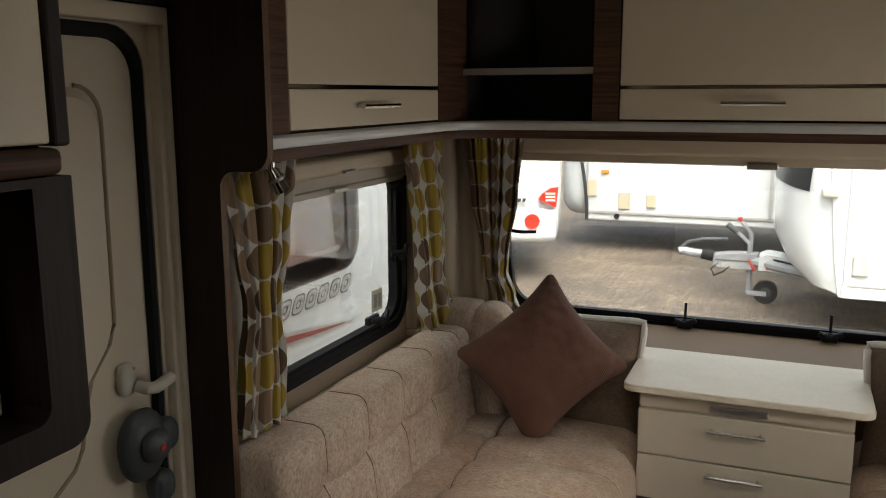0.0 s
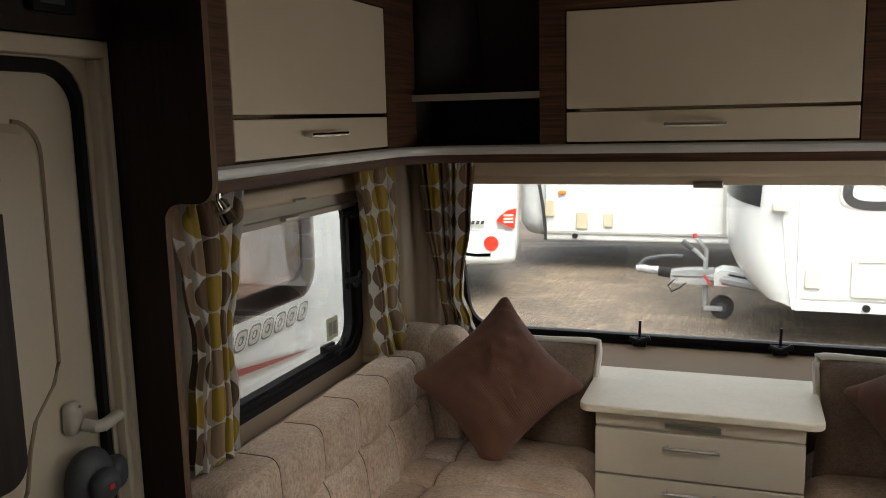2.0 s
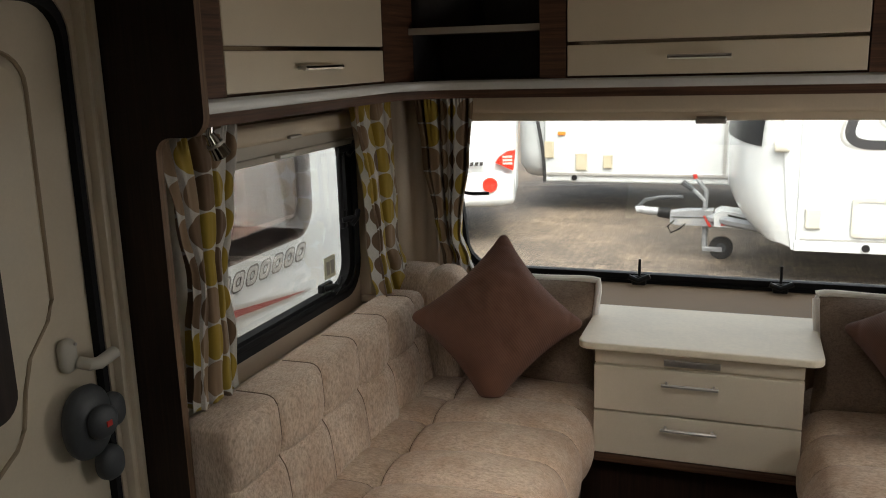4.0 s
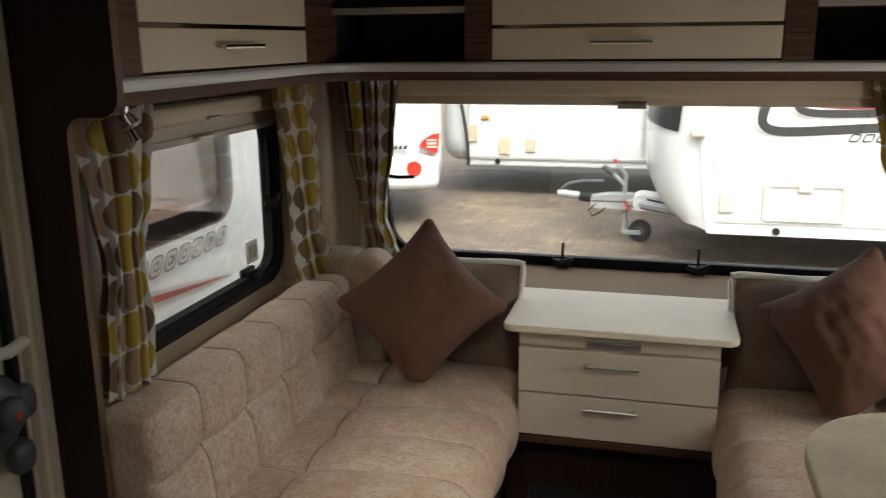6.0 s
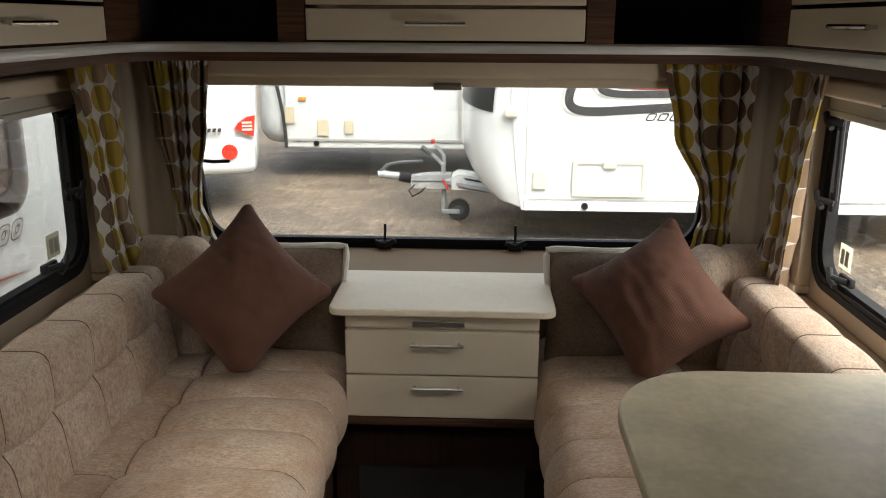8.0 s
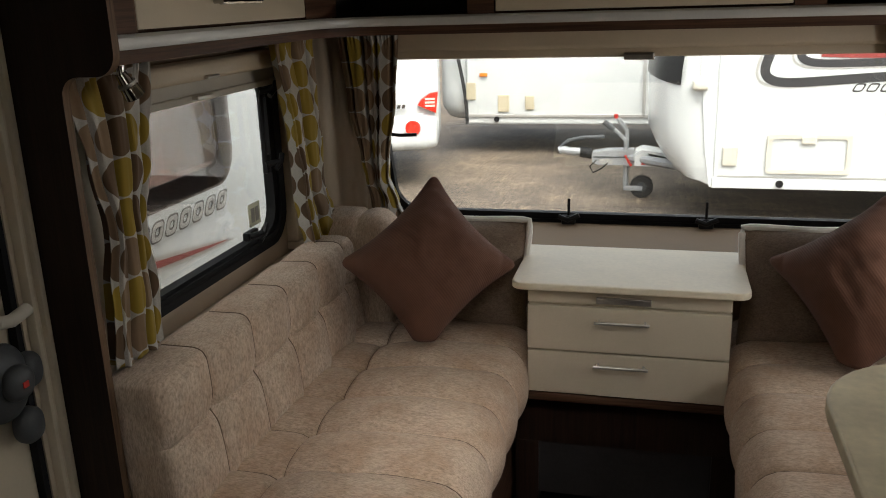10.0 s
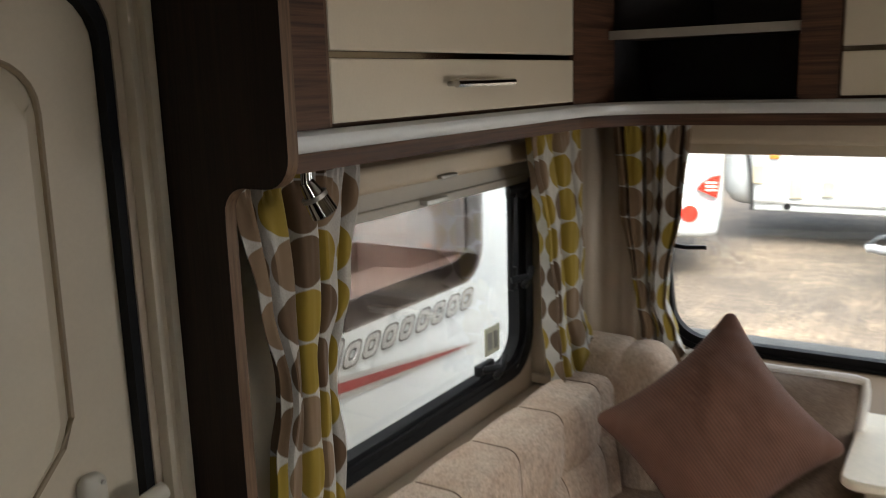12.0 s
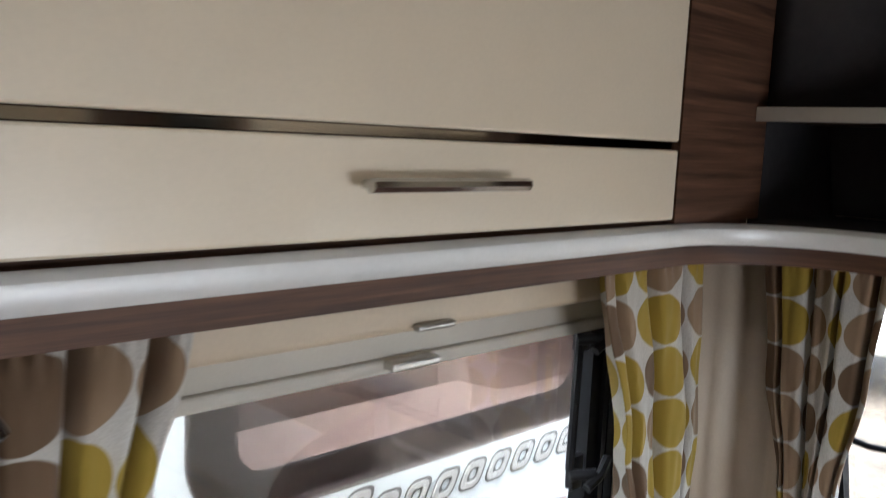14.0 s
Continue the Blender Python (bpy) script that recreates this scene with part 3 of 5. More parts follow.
df = thing("door_frame", (-1.06, 1.48, 0.0), "cream plastic door frame with a tan channel", "door frame", kind="structure")
part("jamb", box((-1.075, 1.4735, 0.0), (-1.05, 1.484, 1.672), 0.003), DOOR_PLASTIC, df, smooth=True)
part("channel", box((-1.072, 1.4845, 0.0), (-1.056, 1.494, 1.672)), BLIND_CREAM, df, "tan recessed channel")
part("jamb", box((-1.075, 1.4945, 0.0), (-1.045, 1.5085, 1.707), 0.003), DOOR_PLASTIC, df, smooth=True)
part("head", box((-1.075, 0.86, 1.673), (-1.04, 1.4940, 1.707), 0.006), DOOR_PLASTIC, df, smooth=True)

hp = thing("header_panel", (-1.05, 1.19, 1.709), "dark walnut panel above the entrance door", "panel", kind="structure")
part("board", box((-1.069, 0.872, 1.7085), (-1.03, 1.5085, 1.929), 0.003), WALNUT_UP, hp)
cb = part("control_box", box((-1.0295, 1.30, 1.742), (-1.012, 1.40, 1.80), 0.004), BLACK_PLASTIC, hp, "small black control panel")
part("screen", box((-1.0115, 1.315, 1.756), (-1.010, 1.37, 1.788)), GREY_PLASTIC, cb)

lk = thing("door_lock", (-1.07, 1.39, 0.80), "rounded charcoal plastic door lock with a red mark", "lock")
part("body", cushion((-1.088, 1.318, 0.795), (-1.030, 1.435, 0.942), (0.028, 0.052, 0.07), (6, 12, 14)), GREY_PLASTIC, lk, smooth=True)
part("knob", cushion((-1.045, 1.345, 0.84), (-1.005, 1.412, 0.905), (0.018, 0.03, 0.03), (6, 8, 8)), GREY_PLASTIC, lk, smooth=True)
part("side_lobe", cushion((-1.075, 1.41, 0.835), (-1.032, 1.465, 0.905), (0.018, 0.024, 0.03), (6, 8, 8)), GREY_PLASTIC, lk, smooth=True)
part("lower_lobe", cushion((-1.08, 1.39, 0.73), (-1.035, 1.45, 0.80), (0.018, 0.026, 0.03), (6, 8, 8)), GREY_PLASTIC, lk, smooth=True)
part("red_mark", box((-1.006, 1.368, 0.868), (-1.0035, 1.381, 0.879)), RED_PLASTIC, lk, "small red mark")

# ---------------------------------------------------------------- partition between door and sofa
bm = bmesh.new()
arc = lambda cx, cz, r, a0, a1, k=6: [(cx + r * math.cos(radians(a0 + (a1 - a0) * i / k)), cz + r * math.sin(radians(a0 + (a1 - a0) * i / k))) for i in range(k + 1)]
shape = [(-1.069, 0.0), (-0.945, 0.0)] + [(-0.945, 1.352)] + arc(-0.91, 1.362, 0.035, 180, 90)[1:] + arc(-0.872, 1.437, 0.04, 270, 360) + [(-0.832, CEIL - 0.001), (-1.069, CEIL - 0.001)]
ptn = thing("partition_panel", (-1.0, 1.52, 0.0), "dark walnut partition panel between door and sofa", "partition", kind="structure")
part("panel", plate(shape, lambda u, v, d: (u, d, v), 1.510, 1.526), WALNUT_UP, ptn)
edge = shape[1:-1]
bm = bmesh.new()
V = [[bm.verts.new((x + (0.0015 if True else 0), y, z)) for x, z in edge] for y in (1.5085, 1.5275)]
for i in range(len(edge) - 1):
    bm.faces.new((V[0][i], V[0][i + 1], V[1][i + 1], V[1][i]))
part("edging", bm, WALNUT_EDGE, ptn, "lighter walnut edge band", True)
rp = thing("partition_panel", (1.0, 1.42, 0.0), "dark walnut partition panel beside the sofa", "partition", kind="structure")
part("panel", plate([(-x, z) for x, z in shape], lambda u, v, d: (u, d, v), 1.410, 1.426), WALNUT_UP, rp)


# ---------------------------------------------------------------- overhead lockers
def bar_handle(parent, a, b, out, material=CHROME, r=0.0062):
    """A slim bar on two posts."""
    a, b, out = Vector(a), Vector(b), Vector(out)
    d = (b - a).normalized()
    h = part("handle", tube([a + out, b + out], r, segs=8), material, parent, "chrome bar handle", True)
    for p in (a + d * 0.012, b - d * 0.012):
        part("post", rod(p, p + out, 0.004, segs=8), material, h, smooth=True)
    return h


def side_locker(s):
    root = thing("overhead_locker", (s * 0.95, 2.0, 1.47), "walnut overhead locker with a cream lift-up door", "overhead locker", "side lockers")
    part("base_board", box((s * 1.068, 1.5275, 1.441), (s * 0.862, 2.60, 1.455)), WALNUT, root)
    part("front_stile", box((s * 0.862, 1.5275, 1.4655), (s * 0.846, 1.6075, 1.928)), WALNUT, root, "walnut stile with horizontal grain")
    part("back_shadow_board", box((s * 0.872, 1.609, 1.457), (s * 0.862, 2.60, 1.928)), WALNUT, root)
    part("end_panel", box((s * 0.8615, 2.379, 1.4655), (s * 0.846, 2.60, 1.928)), WALNUT, root)
    part("upper_rail", box((s * 0.8615, 1.6085, 1.852), (s * 0.846, 2.378, 1.928)), WALNUT, root)
    d = part("door", box((s * 0.861, 1.614, 1.471), (s * 0.845, 2.374, 1.5535), 0.0025), CREAM, root, "cream laminate locker door")
    part("upper_panel", box((s * 0.861, 1.614, 1.5635), (s * 0.845, 2.374, 1.848), 0.0025), CREAM, d)
    part("inlay_strip", box((s * 0.8605, 1.615, 1.5545), (s * 0.852, 2.373, 1.5625)), STRIP, d, "mirror-bright inlay strip")
    part("edge_band", box((s * 0.863, 1.6085, 1.467), (s * 0.847, 1.6135, 1.85)), WALNUT_EDGE, d)
    bar_handle(d, (s * 0.845, 1.885, 1.516), (s * 0.845, 2.073, 1.516), (-s * 0.022, 0, 0))
    return root


for s in (-1, 1):
    side_locker(s)

fl = thing("overhead_locker", (0, 2.7, 1.47), "walnut front overhead locker with a wide cream door", "overhead locker")
part("base_board", box((-0.845, 2.572, 1.441), (0.845, 2.884, 1.455)), WALNUT, fl)
for s in (-1, 1):
    part("end_panel", box((s * 0.452, 2.558, 1.4655), (s * 0.379, 2.86, 1.928)), WALNUT, fl)
part("back_shadow_board", box((-0.3785, 2.578, 1.457), (0.3785, 2.590, 1.928)), WALNUT, fl)
part("upper_rail", box((-0.3785, 2.560, 1.834), (0.3785, 2.5775, 1.928)), WALNUT, fl)
fd = part("door", box((-0.375, 2.558, 1.471), (0.375, 2.574, 1.5535), 0.0025), CREAM, fl, "cream laminate locker door")
part("upper_panel", box((-0.375, 2.558, 1.5635), (0.375, 2.574, 1.830), 0.0025), CREAM, fd)
part("inlay_strip", box((-0.374, 2.564, 1.5545), (0.374, 2.5735, 1.5625)), STRIP, fd, "mirror-bright inlay strip")
bar_handle(fd, (-0.105, 2.558, 1.516), (0.055, 2.558, 1.516), (0, -0.022, 0))


def corner_shelf(s):
    root = thing("corner_shelf_unit", (s * 0.65, 2.75, 1.47), "open dark walnut corner shelf with a pale-edged shelf", "shelf", "corner shelves")
    # the inner panels carry the shelf recess's shade in their colour
    part("back_panel", plate([(s * 0.845, 1.462), (s * 0.4525, 1.462), (s * 0.4525, 1.927), (s * 0.845, 1.927)], front, -0.022, -0.004), RECESS_SHADE, root, "back panel coloured as the recess's shade")
    part("side_panel", plate([(2.601, 1.456), (front_y(1.456) - 0.004, 1.456), (front_y(1.927) - 0.004, 1.927), (2.601, 1.927)], lambda u, v, d: (s * d, u, v), 0.846, 0.8615), RECESS_SHADE, root)
    part("floor_board", box((s * 0.845, 2.572, 1.4555), (s * 0.4525, 2.849, 1.462)), RECESS_SHADE, root)
    part("shelf", box((s * 0.8455, 2.572, 1.600), (s * 0.4525, 2.80, 1.609)), WALNUT, root)
    part("lipping", box((s * 0.8455, 2.5655, 1.597), (s * 0.4525, 2.5715, 1.616), 0.001), SHELF_EDGE, root, "pale grey shelf edge")
    bm = bmesh.new()
    bows = [[bm.verts.new((s * (0.8455 - 0.16 * math.sin(radians(a))), 2.60 + (front_y(z) - 0.023 - 2.60) * (1 - math.cos(radians(a))), z)) for a in range(0, 91, 9)] for z in (1.617, 1.77, 1.927)]
    for A, B in zip(bows, bows[1:]):
        for k in range(10):
            bm.faces.new((A[k], A[k + 1], B[k + 1], B[k]))
    cbk = part("curved_back", bm, RECESS_SHADE, root, smooth=True)
    th = cbk.modifiers.new("thickness", "SOLIDIFY")
    th.thickness = 0.004
    return root


for s in (-1, 1):
    corner_shelf(s)

# silver pelmet strip that runs under all the lockers round both corners
line = [(-0.842, 1.530), (-0.842, 2.40)] + [(-0.842 + 0.17 * (1 - math.cos(radians(a))), 2.385 + 0.17 * math.sin(radians(a))) for a in range(10, 91, 10)]
line = line + [(-x, y) for x, y in line[::-1]]
prof = [(0.0, 1.4405), (0.010, 1.4385), (0.015, 1.447), (0.013, 1.459), (0.006, 1.4645), (0.0, 1.4650)]
bm = bmesh.new()
rows = []
for i, p in enumerate(line):
    a, b = line[max(0, i - 1)], line[min(len(line) - 1, i + 1)]
    d = Vector((b[0] - a[0], b[1] - a[1])).normalized()
    nrm = Vector((d.y, -d.x))
    rows.append([bm.verts.new((p[0] + nrm.x * (o - 0.008), p[1] + nrm.y * (o - 0.008), z)) for o, z in prof])
for A, B in zip(rows, rows[1:]):
    for k in range(len(prof)):
        j = (k + 1) % len(prof)
        bm.faces.new((A[k], A[j], B[j], B[k]))
bm.faces.new(rows[0])
bm.faces.new(rows[-1][::-1])
solid("pelmet_strip", bm, SILVER, "satin silver pelmet strip along the locker bottoms", "pelmet", kind="structure", smooth=True)
bm = bmesh.new()
rows = []
for i, p in enumerate(line):
    a, b = line[max(0, i - 1)], line[min(len(line) - 1, i + 1)]
    d = Vector((b[0] - a[0], b[1] - a[1])).normalized()
    nrm = Vector((d.y, -d.x))
    rows.append([bm.verts.new((p[0] + nrm.x * o, p[1] + nrm.y * o, z)) for o, z in ((-0.012, 1.414), (-0.002, 1.414), (-0.002, 1.4375), (-0.012, 1.4375))])
for A, B in zip(rows, rows[1:]):
    for k in range(4):
        bm.faces.new((A[k], A[(k + 1) % 4], B[(k + 1) % 4], B[k]))
bm.faces.new(rows[0])
bm.faces.new(rows[-1][::-1])
solid("pelmet_board", bm, WALNUT, "dark walnut board below the pelmet strip", "pelmet", kind="structure", smooth=True)

# ---------------------------------------------------------------- reading lamps
def reading_lamp(s):
    root = thing("reading_lamp", (s * 0.89, 1.60, 1.44), "small chrome swivel reading spotlight under the locker", "lamp", "reading lamps")
    part("mount", rod((s * 0.885, 1.600, 1.4405), (s * 0.885, 1.600, 1.430), 0.016, 0.013, 16), CHROME, root, smooth=True)
    part("switch", box((s * 0.878, 1.620, 1.4405), (s * 0.866, 1.634, 1.428), 0.003), STEEL, root)
    part("stem", rod((s * 0.885, 1.600, 1.431), (s * 0.886, 1.602, 1.392), 0.008, segs=12), CHROME, root, smooth=True)
    a, b = Vector((s * 0.886, 1.601, 1.396)), Vector((s * 0.874, 1.620, 1.352))
    d = (b - a).normalized()
    part("collar", rod(a, a + d * 0.022, 0.010, 0.014, 16), CHROME, root, smooth=True)
    hd = part("head", rod(a + d * 0.022, b, 0.0165, 0.0195, 20), CHROME, root, smooth=True)
    part("neck_ring", rod(a + d * 0.020, a + d * 0.026, 0.018, 0.018, 20), STEEL, hd, smooth=True)
    part("lens", rod(b, b + d * 0.002, 0.016, 0.016, 16), GREY_PLASTIC, hd)
    return root


for s in (-1, 1):
    reading_lamp(s)

# ---------------------------------------------------------------- sofas
SEAMS = [1.558 + 0.187 * i for i in range(-1, 8)]
BACK_SEAMS = [1.729 + 0.207 * i for i in range(-2, 6)]
BUTTON_Z = 0.664


def cuts_at(lines, lo, hi, step):
    """Even cuts from lo to hi, with close ones at the seams."""
    out = [lo + step * i for i in range(int((hi - lo) / step) + 1)]
    out = [q for q in out if min(abs(q - m) for m in lines) > 0.016]
    return out + [m + d for m in lines for d in (-0.014, -0.008, -0.004, -0.002, 0.0, 0.002, 0.004, 0.008, 0.014) if lo < m + d < hi]


def channels(y, w=0.010, lines=SEAMS):
    return max(groove(y - q, w) for q in lines)


def pillowing(y, lines=SEAMS):
    k = (y - lines[0]) / (lines[1] - lines[0]) % 1.0
    return (4 * k * (1 - k)) ** 0.75


def sofa(s, y0):
    root = thing("sofa", (s * 0.7, 2.2, 0.0), "beige chenille bench sofa with channel-tufted seat and back", "sofa", "bench sofas")

    def swell(u):
        """How high the stuffing stands between the two rows of buttons and the roll at the front."""
        for a, b, h in ((0.870, 0.715, 0.008), (0.715, 0.215, 0.036)):
            if b <= u <= a:
                k = (a - u) / (a - b)
                return h * max(0.0, 4 * k * (1 - k)) ** 0.6
        return 0.0

    def seat_puff(p, n):
        u = abs(p.x)
        top = max(0.0, n.z)
        face = max(top, max(0.0, -n.x * s))
        d = (swell(u) - 0.008) * top + 0.017 * pillowing(p.y) * face - 0.003 * channels(p.y, 0.006) * face
        d += top * pillowing(p.y) * (0.009 * groove(u - 0.565, 0.05) + 0.004 * groove(u - 0.715, 0.04))
        d -= top * 0.003 * groove(u - 0.715, 0.006)
        d -= 0.013 * top * (groove(u - 0.715, 0.020) * channels(p.y, 0.020) + groove(u - 0.565, 0.020) * channels(p.y, 0.020))
        return d + 0.004 * noise.noise(p * 7.0)

    def back_puff(p, n):
        face = max(max(0.0, -n.x * s), max(0.0, n.z) * 0.4)
        if p.z > BUTTON_Z:
            k = min(0.5, (p.z - BUTTON_Z) / 0.30)
        else:
            k = max(0.0, (p.z - 0.43) / (BUTTON_Z - 0.43))
        tall = (4 * k * (1 - k)) ** 0.5
        d = (0.007 + 0.009 * tall) * pillowing(p.y, BACK_SEAMS) * face + 0.007 * tall * face
        d -= 0.003 * channels(p.y, 0.006, BACK_SEAMS) * face + 0.002 * groove(p.z - BUTTON_Z, 0.006) * face
        d -= 0.012 * groove(p.z - BUTTON_Z, 0.022) * channels(p.y, 0.026, BACK_SEAMS) * face
        return d - 0.004 + 0.003 * noise.noise(p * 7.0)

    lo, hi, r = (s * 1.04, y0, 0.335), (s * 0.283, 2.842, 0.505), (0.075, 0.04, 0.085)
    bm = cushion(lo, hi, r, ([s * q for q in cuts_at((0.715, 0.565), 0.283, 1.04, 0.02)], cuts_at(SEAMS, y0, 2.842, 0.02), 12), seat_puff)
    seat = part("seat_cushion", bm, SOFA, root, smooth=True)
    # dark lines along the seat seams paint the shade of the creases
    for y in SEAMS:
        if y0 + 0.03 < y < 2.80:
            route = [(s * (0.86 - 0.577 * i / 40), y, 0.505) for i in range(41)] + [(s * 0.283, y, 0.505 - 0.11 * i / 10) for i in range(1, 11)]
            part("seam_shade", tube(crease_shade_line(lo, hi, r, route, seat_puff), 0.0026, segs=6), CREASE_SHADE, seat, smooth=True)
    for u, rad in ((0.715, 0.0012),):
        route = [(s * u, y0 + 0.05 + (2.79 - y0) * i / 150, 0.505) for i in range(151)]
        part("seam_shade", tube(crease_shade_line(lo, hi, r, route, seat_puff), rad, segs=5), CREASE_SHADE, seat, smooth=True)
    lo, hi, r = (s * 0.985, y0 - 0.001, 0.44), (s * 0.862, 2.632, 0.806), (0.026, 0.024, 0.028)
    bm = cushion(lo, hi, r, (10, cuts_at(BACK_SEAMS, y0, 2.632, 0.02), cuts_at((BUTTON_Z,), 0.44, 0.806, 0.018)), back_puff)
    lean = lambda x, z: x - s * 0.035 * max(0.0, 0.81 - z) / 0.36
    for v in bm.verts:
        v.co.x = lean(v.co.x, v.co.z)
    back = part("back_cushion", bm, SOFA_UP, root, smooth=True)
    # the back's seams get the same painted crease shade
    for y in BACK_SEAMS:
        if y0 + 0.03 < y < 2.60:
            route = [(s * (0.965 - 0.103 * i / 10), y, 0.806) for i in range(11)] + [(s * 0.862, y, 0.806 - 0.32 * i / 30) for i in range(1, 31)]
            pts = [(lean(q.x, q.z), q.y, q.z) for q in crease_shade_line(lo, hi, r, route, back_puff)]
            part("seam_shade", tube(pts, 0.0025, segs=5), CREASE_SHADE, back, smooth=True)

    def corner_puff(p, n):
        return -0.012 * groove(abs(p.x) - 0.845, 0.009) * (1 - abs(n.x)) + 0.003 * noise.noise(p * 9.0)

    bm = cushion((s * 1.05, 2.645, 0.44), (s * 0.735, 2.845, 0.862), (0.07, 0.075, 0.085), (22, 14, 22), corner_puff)
    part("corner_cushion", bm, SOFA_UP, root, smooth=True)
    for y in SEAMS:
        for u in (0.715, 0.565):
            if y0 + 0.03 < y < 2.80:
                w, nn = Vector((s * u, y, 0.505)), Vector((0, 0, 1))
                at = w + nn * (seat_puff(w, nn) + 0.001)
                part("button", cushion(at - Vector((0.008, 0.008, 0.003)), at + Vector((0.008, 0.008, 0.004)), (0.008, 0.008, 0.003), (6, 6, 4)), SOFA, root, smooth=True)
    for y in BACK_SEAMS:
        if y0 + 0.03 < y < 2.60:
            w, nn = Vector((s * 0.862, y, BUTTON_Z)), Vector((-s, 0, 0))
            at = w + nn * (back_puff(w, nn) + 0.001)
            at.x = lean(at.x, at.z)
            part("button", cushion(at - Vector((0.004, 0.008, 0.008)), at + Vector((0.004, 0.008, 0.008)), (0.003, 0.008, 0.008), (4, 6, 6)), SOFA_UP, root, smooth=True)
    part("base_box", box((s * 1.05, y0, 0.0), (s * 0.335, 2.840, 0.338), 0.003), WALNUT, root, "dark walnut seat base")
    return root


sofa(-1, 1.530)
sofa(1, 1.430)

# ---------------------------------------------------------------- chest of drawers between the sofas
ch = thing("chest_of_drawers", (0, 2.66, 0.0), "cream chest of drawers with pale top between the sofas", "chest of drawers")
tl = round_rect(-0.322, 0.322, 2.449, 2.838, (0.035, 0.035, 0.006, 0.006))
top = part("top", plate(tl, lambda u, v, d: (u, v, d), 0.720, 0.741), CREAM_TOP, ch, "pale worktop with rounded corners")
bv = top.modifiers.new("edge", "BEVEL")
bv.width, bv.segments, bv.limit_method = 0.005, 3, "ANGLE"
part("carcass", box((-0.274, 2.490, 0.3725), (0.274, 2.840, 0.7195)), CREAM, ch)
part("pull_out_rail", box((-0.276, 2.480, 0.676), (0.276, 2.489, 0.716), 0.0015), CREAM, ch)
for z0, z1, zh in ((0.538, 0.670, 0.634), (0.404, 0.533, 0.502)):
    dr = part("drawer", box((-0.276, 2.470, z0), (0.276, 2.489, z1), 0.002), CREAM, ch)
    bar_handle(dr, (-0.088, 2.470, zh), (0.062, 2.470, zh), (0, -0.022, 0), STEEL, 0.0046)
part("handle", box((-0.085, 2.4795, 0.682), (0.065, 2.472, 0.700), 0.002), STEEL, ch, "flat nickel pull under the top")
part("lower_rail", box((-0.2755, 2.474, 0.372), (0.2755, 2.4895, 0.400), 0.005, segs=3), WALNUT, ch, "dark walnut rail", True)
part("plinth_panel", box((-0.32, 2.52, 0.215), (0.32, 2.535, 0.3718)), WALNUT_UP, ch, "dark walnut plinth panel")
# a solid dark box paints the shade inside the heater opening
part("vent_opening_shade", box((-0.25, 2.522, 0.04), (0.25, 2.60, 0.214)), RECESS_SHADE, ch, "dark box standing for the shade inside the heater opening")
for s in (-1, 1):
    part("plinth_stile", box((s * 0.32, 2.515, 0.0), (s * 0.251, 2.60, 0.2145)), WALNUT_UP, ch)


